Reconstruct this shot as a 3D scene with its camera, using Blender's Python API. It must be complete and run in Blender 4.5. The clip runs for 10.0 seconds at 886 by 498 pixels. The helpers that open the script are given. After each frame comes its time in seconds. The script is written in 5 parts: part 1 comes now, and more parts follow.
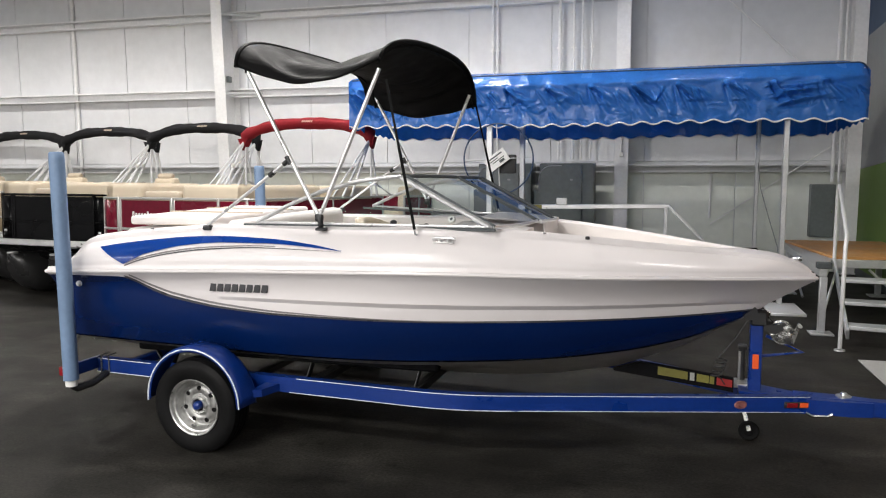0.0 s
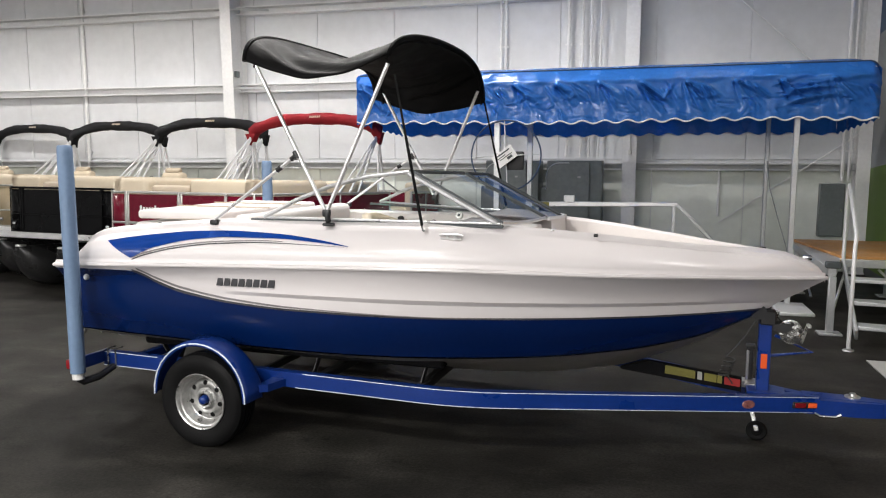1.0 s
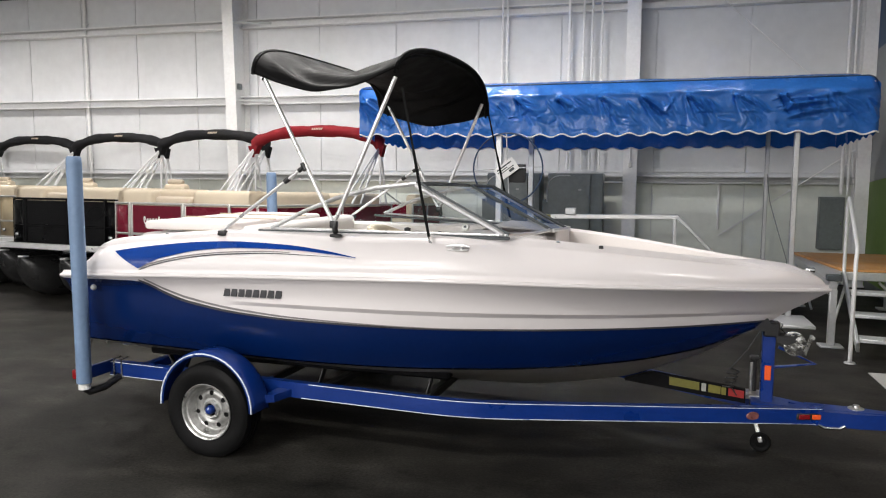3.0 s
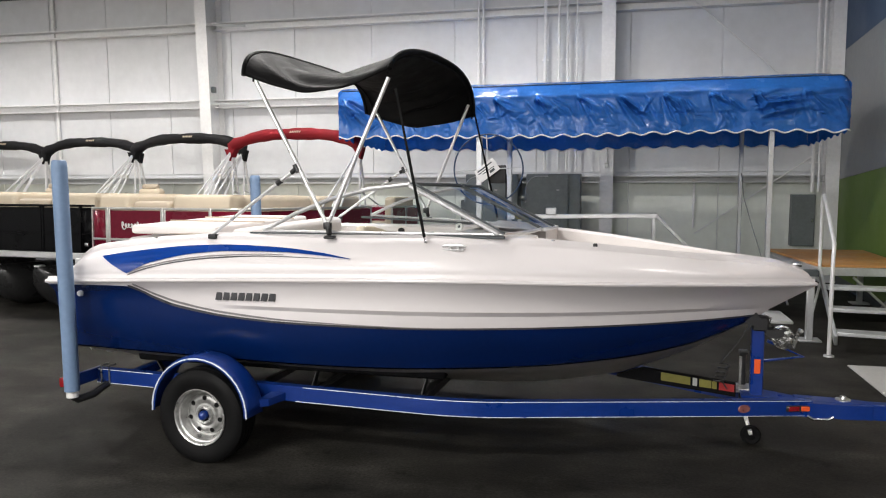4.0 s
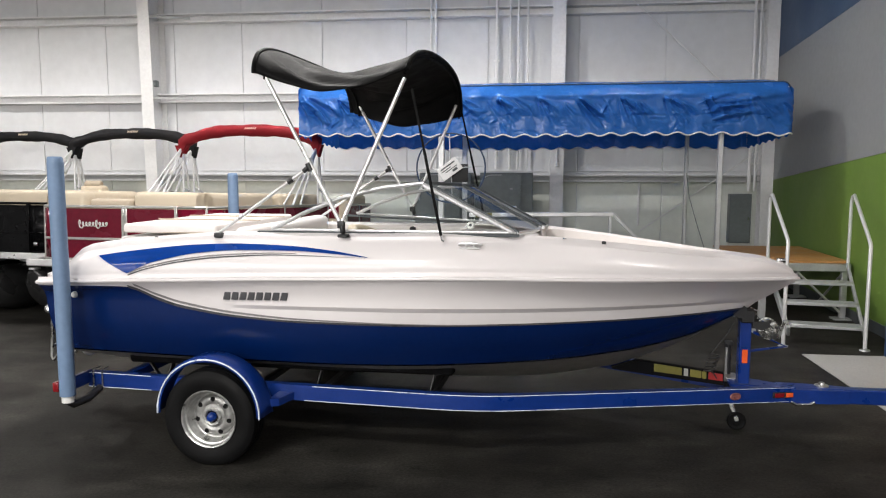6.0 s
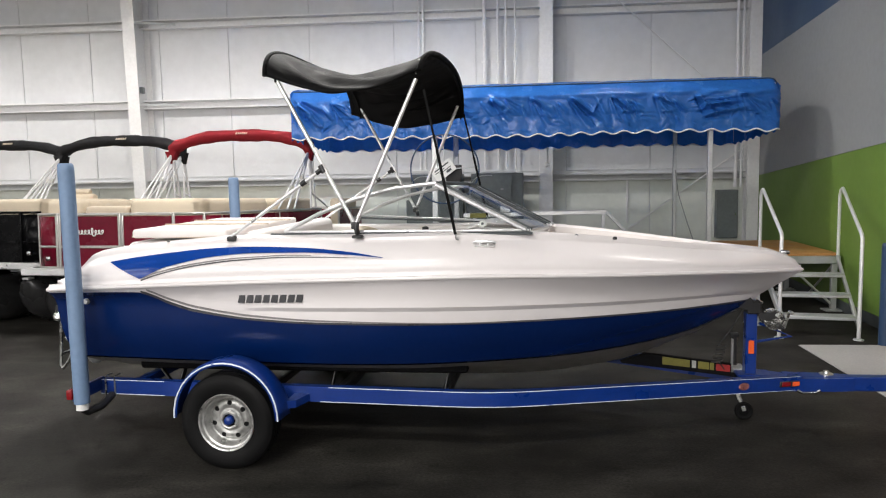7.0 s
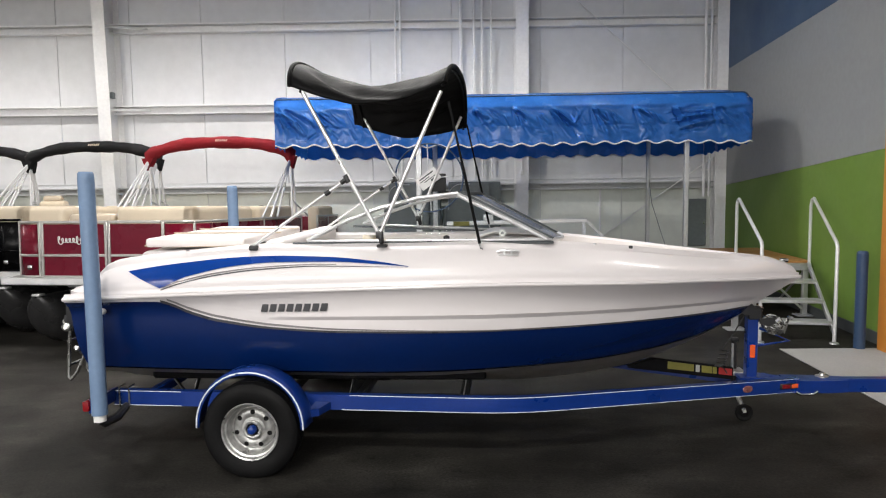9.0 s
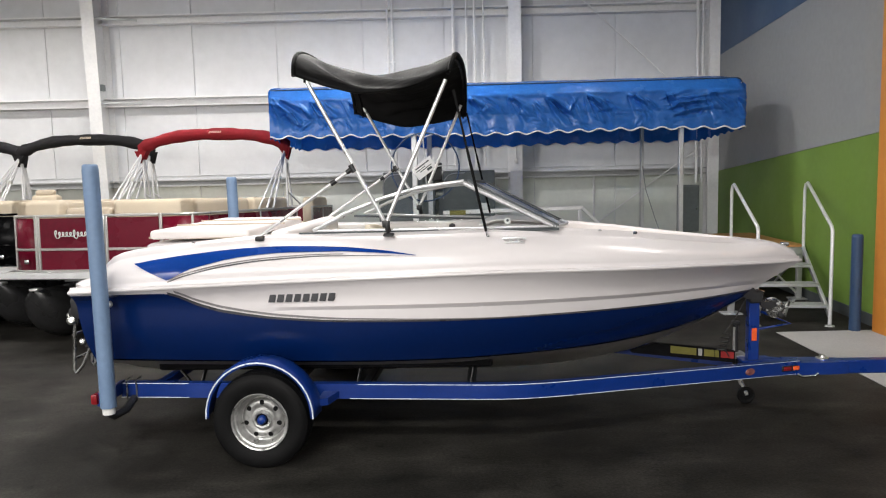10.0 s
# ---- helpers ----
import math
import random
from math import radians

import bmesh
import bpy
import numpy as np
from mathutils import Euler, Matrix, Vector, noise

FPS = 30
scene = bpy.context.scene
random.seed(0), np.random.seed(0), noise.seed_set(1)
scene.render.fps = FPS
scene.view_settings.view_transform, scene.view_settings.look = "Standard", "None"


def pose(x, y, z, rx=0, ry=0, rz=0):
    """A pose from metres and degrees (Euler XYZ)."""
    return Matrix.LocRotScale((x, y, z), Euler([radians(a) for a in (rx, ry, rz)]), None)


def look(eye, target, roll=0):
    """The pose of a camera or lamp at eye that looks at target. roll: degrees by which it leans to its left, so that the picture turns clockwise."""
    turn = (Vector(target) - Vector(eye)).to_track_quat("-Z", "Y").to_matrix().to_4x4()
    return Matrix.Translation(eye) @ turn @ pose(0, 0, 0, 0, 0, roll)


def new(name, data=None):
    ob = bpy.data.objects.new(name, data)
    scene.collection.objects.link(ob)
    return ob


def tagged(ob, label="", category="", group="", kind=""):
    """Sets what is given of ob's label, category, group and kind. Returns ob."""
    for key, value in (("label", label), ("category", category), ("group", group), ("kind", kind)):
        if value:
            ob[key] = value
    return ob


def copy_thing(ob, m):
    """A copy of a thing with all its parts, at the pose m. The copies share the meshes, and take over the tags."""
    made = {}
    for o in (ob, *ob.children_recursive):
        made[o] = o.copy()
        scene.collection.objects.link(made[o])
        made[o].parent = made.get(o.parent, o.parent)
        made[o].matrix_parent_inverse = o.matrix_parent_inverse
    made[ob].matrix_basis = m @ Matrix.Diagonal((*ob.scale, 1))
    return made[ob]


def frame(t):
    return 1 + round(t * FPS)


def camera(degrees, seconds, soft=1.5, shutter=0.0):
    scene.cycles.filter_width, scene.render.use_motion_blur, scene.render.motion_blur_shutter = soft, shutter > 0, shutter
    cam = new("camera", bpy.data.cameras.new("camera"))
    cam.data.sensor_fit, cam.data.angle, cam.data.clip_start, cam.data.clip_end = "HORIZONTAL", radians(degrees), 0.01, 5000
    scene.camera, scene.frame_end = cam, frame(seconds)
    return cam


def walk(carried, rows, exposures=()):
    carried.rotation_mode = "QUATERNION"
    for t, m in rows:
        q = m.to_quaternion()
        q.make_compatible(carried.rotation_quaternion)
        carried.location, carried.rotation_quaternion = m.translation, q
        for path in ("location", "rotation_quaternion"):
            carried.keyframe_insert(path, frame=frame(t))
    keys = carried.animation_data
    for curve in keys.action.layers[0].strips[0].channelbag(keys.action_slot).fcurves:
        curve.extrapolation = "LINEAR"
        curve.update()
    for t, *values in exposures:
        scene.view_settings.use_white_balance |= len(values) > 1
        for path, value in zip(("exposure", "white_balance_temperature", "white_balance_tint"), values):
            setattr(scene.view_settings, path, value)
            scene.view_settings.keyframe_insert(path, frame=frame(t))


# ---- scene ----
cam = camera(61.6, 10.0, soft=1.15)
PATH = [
    (0, (0.006, 0.003, 1.911), (-0.491, 1.926, 1.679), -0.3),
    (0.5, (0.001, 0.01, 1.905), (-0.509, 1.93, 1.671), 0.2),
    (1, (-0.005, 0.017, 1.907), (-0.518, 1.935, 1.666), 0.1),
    (1.5, (-0.007, 0.013, 1.906), (-0.522, 1.93, 1.662), 0.0),
    (2, (-0.009, 0.002, 1.909), (-0.529, 1.918, 1.671), -0.7),
    (2.5, (-0.013, -0.004, 1.91), (-0.534, 1.915, 1.693), 0.2),
    (3.8, (-0.154, -0.076, 1.89), (-0.624, 1.857, 1.689), -0.4),
    (4, (-0.191, -0.077, 1.889), (-0.625, 1.865, 1.688), -0.3),
    (4.5, (-0.346, -0.127, 1.889), (-0.718, 1.83, 1.712), -1.9),
    (5, (-0.451, -0.17, 1.906), (-0.832, 1.785, 1.732), -0.7),
    (5.5, (-0.597, -0.227, 1.899), (-0.921, 1.738, 1.712), -0.9),
    (5.7, (-0.673, -0.246, 1.907), (-0.95, 1.724, 1.698), -0.2),
    (6.8, (-0.922, -0.306, 1.882), (-1.082, 1.678, 1.684), -0.7),
    (7, (-0.973, -0.332, 1.884), (-1.146, 1.65, 1.683), -1.0),
    (7.5, (-1.082, -0.355, 1.9), (-1.275, 1.625, 1.696), -0.2),
    (8, (-1.186, -0.374, 1.911), (-1.353, 1.61, 1.72), 0.7),
    (8.5, (-1.328, -0.418, 1.914), (-1.415, 1.571, 1.729), 0.3),
    (9, (-1.435, -0.447, 1.912), (-1.479, 1.544, 1.728), -0.7),
    (9.5, (-1.475, -0.468, 1.902), (-1.483, 1.522, 1.704), -0.2),
    (10, (-1.55, -0.47, 1.906), (-1.565, 1.519, 1.694), -1.4),
]
walk(cam, [(t, look(eye, target, roll)) for t, eye, target, roll in PATH])

# ---- world and lamps ----
world = bpy.data.worlds.new("showroom_world")
world.use_nodes = True
world.node_tree.nodes["Background"].inputs[0].default_value = (0.8, 0.85, 0.9, 1)
world.node_tree.nodes["Background"].inputs[1].default_value = 0.05
scene.world = world
scene.view_settings.exposure = 0.0

LAMP_Z = 5.45
ROW_WATTS = {-9.5: 350.0, -4.0: 215.0, 0.0: 200.0, 6.2: 180.0}
LAMPS = [(x, y, LAMP_Z, watts * k) for y, watts in ROW_WATTS.items() for x, k in ((-14.0, 1.2 if y < 0 else 0.28), (-8.5, 1.2 if y < 0 else 0.22), (-3.0, 1.25), (2.5, 0.24))]
# shaded bell lamps: a row along the back of the hall; the weak last one is added fill for the right bay
BELLS = [(-14.4, 10.4, 265.0), (-11.4, 10.4, 265.0), (-8.4, 10.4, 245.0), (-5.4, 10.4, 250.0), (-2.4, 10.4, 310.0), (0.9, 10.0, 52.0)]
# and a strong row of unseen globes, added far behind the visitor as frontal fill
FILL_GLOBES = [(-14.5, -16.5, 1200.0), (-10.0, -16.5, 1200.0), (-5.2, -16.5, 700.0), (-0.6, -16.5, 560.0)]
BELL_Z = 5.95


# ---- geometry helpers ----
def curve(*pts):
    """A smooth, monotone curve through (x, y) points."""
    xs, ys = np.array([p[0] for p in pts], float), np.array([p[1] for p in pts], float)
    h, d = np.diff(xs), np.diff(ys) / np.diff(xs)
    m = np.zeros(len(xs))
    m[0], m[-1] = d[0], d[-1]
    for i in range(1, len(xs) - 1):
        if d[i - 1] * d[i] > 0:
            m[i] = (h[i - 1] + h[i]) / (h[i - 1] / d[i - 1] + h[i] / d[i])

    def f(x):
        x = min(max(x, xs[0]), xs[-1])
        i = min(max(int(np.searchsorted(xs, x)) - 1, 0), len(h) - 1)
        t = (x - xs[i]) / h[i]
        return float((1 + 2 * t) * (1 - t) ** 2 * ys[i] + t * (1 - t) ** 2 * h[i] * m[i] + t * t * (3 - 2 * t) * ys[i + 1] + t * t * (t - 1) * h[i] * m[i + 1])

    return f


class Geo:
    """Collects vertices and faces of one mesh."""

    def __init__(self):
        self.v, self.f = [], []

    def add(self, vs, fs):
        n = len(self.v)
        self.v += [tuple(p) for p in vs]
        self.f += [tuple(i + n for i in q) for q in fs]
        return self

    def box(self, c, size, bev=0.0, m=None, seg=1):
        bm = bmesh.new()
        bmesh.ops.create_cube(bm, size=1.0)
        bmesh.ops.scale(bm, vec=size, verts=bm.verts)
        if bev > 0:
            bmesh.ops.bevel(bm, geom=bm.edges[:], offset=min(bev, min(size) * 0.45), segments=seg, affect="EDGES", profile=0.6)
        mm = Matrix.Translation(c) @ (m or Matrix())
        bm.verts.index_update()
        self.add([mm @ p.co for p in bm.verts], [[q.index for q in f.verts] for f in bm.faces])
        bm.free()
        return self

    def beam(self, a, b, w, h, bev=0.006, up=(0, 0, 1)):
        """A bar of w across and h high from a to b."""
        a, b = Vector(a), Vector(b)
        y = (b - a).normalized()
        x = y.cross(Vector(up)).normalized()
        z = x.cross(y)
        m = Matrix((x, y, z)).transposed().to_4x4()
        return self.box((a + b) / 2, (w, (b - a).length, h), bev, m)

    def tube(self, pts, r, n=10, closed=False, cap=True, flat=1.0):
        pts = [Vector(p) for p in pts]
        k = len(pts)
        rs = r if isinstance(r, (list, tuple)) else [r] * k
        t0 = (pts[1] - pts[0]).normalized()
        side = t0.orthogonal().normalized() if abs(t0.z) > 0.99 else t0.cross(Vector((0, 0, 1))).normalized()
        vs = []
        for i in range(k):
            if closed:
                t = (pts[(i + 1) % k] - pts[i - 1]).normalized()
            else:
                t = (pts[min(i + 1, k - 1)] - pts[max(i - 1, 0)]).normalized()
            side = (side - t * side.dot(t)).normalized()
            up = t.cross(side)
            for j in range(n):
                a = 2 * math.pi * j / n
                vs.append(pts[i] + side * math.cos(a) * rs[i] + up * math.sin(a) * rs[i] * flat)
        fs = []
        for i in range(k if closed else k - 1):
            for j in range(n):
                i2, j2 = (i + 1) % k, (j + 1) % n
                fs.append((i * n + j, i2 * n + j, i2 * n + j2, i * n + j2))
        if cap and not closed:
            fs.append(tuple(range(n))[::-1])
            fs.append(tuple((k - 1) * n + j for j in range(n)))
        return self.add(vs, fs)

    def lathe(self, prof, n=32, m=None):
        """Revolves (radius, height) points about z."""
        m = m or Matrix()
        vs = [m @ Vector((r * math.cos(2 * math.pi * j / n), r * math.sin(2 * math.pi * j / n), h)) for r, h in prof for j in range(n)]
        fs = [(i * n + j, i * n + (j + 1) % n, (i + 1) * n + (j + 1) % n, (i + 1) * n + j) for i in range(len(prof) - 1) for j in range(n)]
        return self.add(vs, fs)

    def grid(self, rows, wrap=False):
        k = len(rows[0])
        vs = [p for row in rows for p in row]
        fs = []
        for i in range(len(rows) - 1):
            for j in range(k if wrap else k - 1):
                j2 = (j + 1) % k
                fs.append((i * k + j, (i + 1) * k + j, (i + 1) * k + j2, i * k + j2))
        return self.add(vs, fs)

    def ngon(self, pts):
        return self.add(pts, [tuple(range(len(pts)))])

    def prism(self, pts, d):
        """A plate with outline pts, d thick."""
        n, d = len(pts), Vector(d)
        vs = [Vector(p) for p in pts] + [Vector(p) + d for p in pts]
        fs = [tuple(range(n))[::-1], tuple(range(n, 2 * n))] + [(i, (i + 1) % n, n + (i + 1) % n, n + i) for i in range(n)]
        return self.add(vs, fs)


def part(name, geo, material, parent=None, label="", smooth=40, merge=True, solid=0.0):
    """One mesh object, under a thing or a part."""
    bm = bmesh.new()
    vs = [bm.verts.new(p) for p in geo.v]
    for q in geo.f:
        if len(set(q)) > 2:
            try:
                bm.faces.new([vs[i] for i in q])
            except ValueError:
                pass
    if merge:
        bmesh.ops.remove_doubles(bm, verts=bm.verts, dist=0.0002)
    bmesh.ops.recalc_face_normals(bm, faces=bm.faces)
    me = bpy.data.meshes.new(name)
    bm.to_mesh(me)
    bm.free()
    me.polygons.foreach_set("use_smooth", [True] * len(me.polygons))
    me.set_sharp_from_angle(angle=radians(smooth))
    me.materials.append(material)
    ob = new(name, me)
    if parent is not None:
        ob.parent = parent
    if label:
        ob["label"] = label
    if solid:
        md = ob.modifiers.new("thickness", "SOLIDIFY")
        md.thickness, md.offset = solid, 0
    return ob


def thing(name, label, category, m=None, group="", kind=""):
    ob = new(name)
    ob.empty_display_size = 0.2
    ob.matrix_basis = m or Matrix()
    return tagged(ob, label, category, group, kind)


# ---- materials ----
def surface(name, base, rough=0.5, metal=0.0, vary=0.12, grain=60.0, stain=3.0, bump=0.05, coat=0.0, rough_vary=0.1, spec=0.5, island=0.0):
    """Paint, metal or cloth with variation at two scales and fine relief."""
    m = bpy.data.materials.new(name)
    m.use_nodes = True
    t = m.node_tree
    b = t.nodes["Principled BSDF"]
    co = t.nodes.new("ShaderNodeTexCoord")
    n1, n2 = t.nodes.new("ShaderNodeTexNoise"), t.nodes.new("ShaderNodeTexNoise")
    n1.inputs["Scale"].default_value, n2.inputs["Scale"].default_value = grain, stain
    n1.inputs["Detail"].default_value, n2.inputs["Detail"].default_value = 3, 5
    for n in (n1, n2):
        t.links.new(co.outputs["Object"], n.inputs["Vector"])
    add = t.nodes.new("ShaderNodeMath")
    add.operation = "ADD"
    t.links.new(n1.outputs["Fac"], add.inputs[0])
    t.links.new(n2.outputs["Fac"], add.inputs[1])
    ramp = t.nodes.new("ShaderNodeMapRange")
    ramp.inputs["From Min"].default_value, ramp.inputs["From Max"].default_value = 0.7, 1.3
    ramp.inputs["To Min"].default_value, ramp.inputs["To Max"].default_value = 1 - vary, 1 + vary
    t.links.new(add.outputs[0], ramp.inputs["Value"])
    mix = t.nodes.new("ShaderNodeVectorMath")
    mix.operation = "SCALE"
    mix.inputs[0].default_value = base
    t.links.new(ramp.outputs["Result"], mix.inputs["Scale"])
    t.links.new(mix.outputs[0], b.inputs["Base Color"])
    rr = t.nodes.new("ShaderNodeMapRange")
    rr.inputs["From Min"].default_value, rr.inputs["From Max"].default_value = 0.3, 0.7
    rr.inputs["To Min"].default_value, rr.inputs["To Max"].default_value = max(0.02, rough - rough_vary), min(1.0, rough + rough_vary)
    t.links.new(n2.outputs["Fac"], rr.inputs["Value"])
    t.links.new(rr.outputs["Result"], b.inputs["Roughness"])
    b.inputs["Metallic"].default_value = metal
    b.inputs["Specular IOR Level"].default_value = spec
    if coat:
        b.inputs["Coat Weight"].default_value = coat
        b.inputs["Coat Roughness"].default_value = 0.06
    if bump:
        bp = t.nodes.new("ShaderNodeBump")
        bp.inputs["Strength"].default_value, bp.inputs["Distance"].default_value = bump, 0.01
        t.links.new(n1.outputs["Fac"], bp.inputs["Height"])
        t.links.new(bp.outputs["Normal"], b.inputs["Normal"])
    return m


def pane(name, color, rough=0.02, ior=1.09):
    """Thin glass: mostly clear, tinted, with a mirror's gloss."""
    m = bpy.data.materials.new(name)
    m.use_nodes = True
    t = m.node_tree
    t.nodes.remove(t.nodes["Principled BSDF"])
    tr, gl, mx, fr = (t.nodes.new("ShaderNode" + k) for k in ("BsdfTransparent", "BsdfGlossy", "MixShader", "Fresnel"))
    tr.inputs["Color"].default_value = (*color, 1)
    gl.inputs["Roughness"].default_value = rough
    fr.inputs["IOR"].default_value = ior
    t.links.new(fr.outputs[0], mx.inputs[0])
    t.links.new(tr.outputs[0], mx.inputs[1])
    t.links.new(gl.outputs[0], mx.inputs[2])
    t.links.new(mx.outputs[0], t.nodes["Material Output"].inputs["Surface"])
    return m


WHITE_GEL = surface("white_gelcoat", (0.735, 0.70, 0.70), 0.28, vary=0.004, grain=40, stain=1.2, bump=0.0, coat=0.22, rough_vary=0.002)
BLUE_GEL = surface("blue_gelcoat", (0.0014, 0.0128, 0.078), 0.20, vary=0.06, grain=30, stain=2, bump=0.0, coat=0.3, rough_vary=0.05)
BLUE_DECAL = surface("blue_decal", (0.003, 0.038, 0.235), 0.22, vary=0.06, bump=0.0, spec=0.4, coat=0.35)
GREY_DECAL = surface("grey_decal", (0.22, 0.21, 0.21), 0.3, vary=0.05, bump=0.0)
DARK_DECAL = surface("dark_decal", (0.05, 0.05, 0.055), 0.35, vary=0.05, bump=0.0)
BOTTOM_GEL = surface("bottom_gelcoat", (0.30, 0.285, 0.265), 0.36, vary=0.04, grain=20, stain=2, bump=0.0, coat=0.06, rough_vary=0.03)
TRAILER_BLUE = surface("trailer_paint", (0.0016, 0.026, 0.185), 0.33, vary=0.1, grain=50, stain=4, bump=0.03, coat=0.3)


def worn_stripe():
    """White pinstripe paint, chipped through to the blue below."""
    m = surface("worn_pinstripe", (0.74, 0.77, 0.84), 0.45, vary=0.15, grain=30, stain=8, bump=0.0)
    t = m.node_tree
    b = t.nodes["Principled BSDF"]
    src = b.inputs["Base Color"].links[0].from_socket
    co = [n for n in t.nodes if n.bl_idname == "ShaderNodeTexCoord"][0]
    n, r, mx = t.nodes.new("ShaderNodeTexNoise"), t.nodes.new("ShaderNodeMapRange"), t.nodes.new("ShaderNodeMix")
    n.inputs["Scale"].default_value, n.inputs["Detail"].default_value = 13.0, 5
    r.inputs["From Min"].default_value, r.inputs["From Max"].default_value = 0.31, 0.37
    mx.data_type = "RGBA"
    mx.inputs[6].default_value = (0.004, 0.04, 0.25, 1)
    t.links.new(co.outputs["Object"], n.inputs["Vector"])
    t.links.new(n.outputs["Fac"], r.inputs["Value"])
    t.links.new(r.outputs[0], mx.inputs[0])
    t.links.new(src, mx.inputs[7])
    t.links.new(mx.outputs[2], b.inputs["Base Color"])
    return m


WORN = worn_stripe()
ALU = surface("brushed_aluminium", (0.80, 0.80, 0.80), 0.36, 0.7, vary=0.06, grain=120, stain=6, bump=0.02)
FENCE_ALU = surface("dull_fence_aluminium", (0.46, 0.45, 0.43), 0.42, 0.6, vary=0.14, grain=50, stain=5, bump=0.03)
WINCH_STEEL = surface("crumpled_winch_steel", (0.62, 0.62, 0.60), 0.2, 0.95, vary=0.3, grain=22, stain=9, bump=0.9)
FRAME_ALU = surface("windshield_aluminium", (0.60, 0.60, 0.61), 0.36, 0.5, vary=0.08, grain=60, stain=5, bump=0.02)
DULL_STEEL = surface("dull_winch_steel", (0.52, 0.52, 0.50), 0.28, 0.95, vary=0.25, grain=40, stain=12, bump=0.06)
ALU_MATT = surface("mill_aluminium", (0.6, 0.61, 0.62), 0.45, 0.7, vary=0.1, grain=60, stain=5, bump=0.03)
STEEL = surface("galvanised_steel", (0.62, 0.62, 0.60), 0.38, 0.9, vary=0.16, grain=40, stain=9, bump=0.05)
CHROME = surface("chrome", (0.8, 0.8, 0.8), 0.12, 1.0, vary=0.03, bump=0.0)
RUBBER = surface("tyre_rubber", (0.0045, 0.0045, 0.0048), 0.62, vary=0.3, grain=90, stain=6, bump=0.08, spec=0.14)
BLACK = surface("black_plastic", (0.015, 0.015, 0.016), 0.45, vary=0.2, bump=0.02)
BLACK_CLOTH = surface("black_canvas", (0.003, 0.003, 0.0032), 0.62, vary=0.35, grain=120, stain=7, bump=0.10, spec=0.09)
BLACK_CARPET = surface("black_carpet", (0.006, 0.006, 0.007), 0.95, vary=0.3, grain=260, stain=6, bump=0.3, spec=0.1)
FOAM_BLUE = surface("pale_blue_plastic", (0.1518, 0.23, 0.3588), 0.5, vary=0.08, grain=30, stain=4, bump=0.04)
CAP_WHITE = surface("white_plastic", (0.75, 0.75, 0.72), 0.5, vary=0.06, bump=0.02)
AMBER = surface("amber_reflector", (0.85, 0.12, 0.03), 0.25, vary=0.1, grain=200, bump=0.1)
DULL_RED = surface("dull_red_reflector", (0.20, 0.075, 0.07), 0.35, vary=0.3, grain=60, stain=30, bump=0.05)
RED_LENS = surface("red_lens", (0.20, 0.008, 0.012), 0.25, vary=0.1, grain=150, bump=0.08)
VINYL_WHITE = surface("white_vinyl", (0.74, 0.70, 0.68), 0.5, vary=0.04, grain=180, stain=3, bump=0.08)
VINYL_BEIGE = surface("beige_vinyl", (0.62, 0.53, 0.40), 0.5, vary=0.08, grain=150, stain=3, bump=0.06)
VINYL_TAN = surface("tan_vinyl", (0.50, 0.42, 0.32), 0.5, vary=0.08, grain=150, stain=3, bump=0.06)
# yellow and red label colours are darkened for the shade under the hull
YELLOW = surface("yellow_label", (0.1632, 0.1496, 0.0272), 0.5, vary=0.12, bump=0.0)
RED_LABEL = surface("red_label", (0.288, 0.016, 0.016), 0.5, vary=0.1, bump=0.0)
GREY_LABEL = surface("grey_label", (0.34, 0.34, 0.33), 0.6, vary=0.1, bump=0.0)
PAPER = surface("white_paper", (0.78, 0.78, 0.78), 0.6, vary=0.03, bump=0.0)
# pontoon logs: base far darker than the other aluminium
PONTOON_ALU = surface("near_black_aluminium", (0.045, 0.045, 0.046), 0.30, 0.5, vary=0.15, grain=30, stain=3, bump=0.03)
GLASS = pane("clear_glass", (0.95, 0.97, 0.97))
TINT = pane("tinted_glass", (0.58, 0.64, 0.71), ior=1.14)
NEAR_TINT = pane("light_tinted_glass", (0.84, 0.87, 0.90), ior=1.06)
WALL_WHITE = surface("white_wall_liner", (0.685, 0.695, 0.712), 0.55, vary=0.05, grain=6, stain=0.7, bump=0.03)
WALL_LOW = surface("painted_lower_wall", (0.78, 0.81, 0.75), 0.6, vary=0.05, grain=8, stain=0.9, bump=0.04)
STEEL_WHITE = surface("white_painted_steel", (0.80, 0.80, 0.80), 0.45, vary=0.06, grain=20, stain=2, bump=0.03)
GIRT_GREY = surface("grey_painted_girt", (0.50, 0.51, 0.51), 0.5, vary=0.08, grain=20, stain=2, bump=0.03)
GREEN_PAINT = surface("green_wall_paint", (0.132, 0.225, 0.034), 0.6, vary=0.06, grain=12, stain=1.2, bump=0.04)
GREY_PAINT = surface("grey_wall_paint", (0.265, 0.274, 0.280), 0.6, vary=0.05, grain=12, stain=1.2, bump=0.04)
NAVY_PAINT = surface("navy_wall_paint", (0.045, 0.085, 0.16), 0.6, vary=0.06, grain=12, stain=1.2, bump=0.04)
ORANGE_PAINT = surface("orange_wall_paint", (0.52, 0.20, 0.03), 0.55, vary=0.06, grain=12, stain=1.5, bump=0.04)
CEILING_PAINT = surface("white_ceiling", (0.55, 0.56, 0.58), 0.7, vary=0.05, grain=5, stain=0.5, bump=0.03)
CABINET_GREY = surface("grey_green_enamel", (0.150, 0.172, 0.165), 0.45, vary=0.14, grain=14, stain=1.6, bump=0.03)
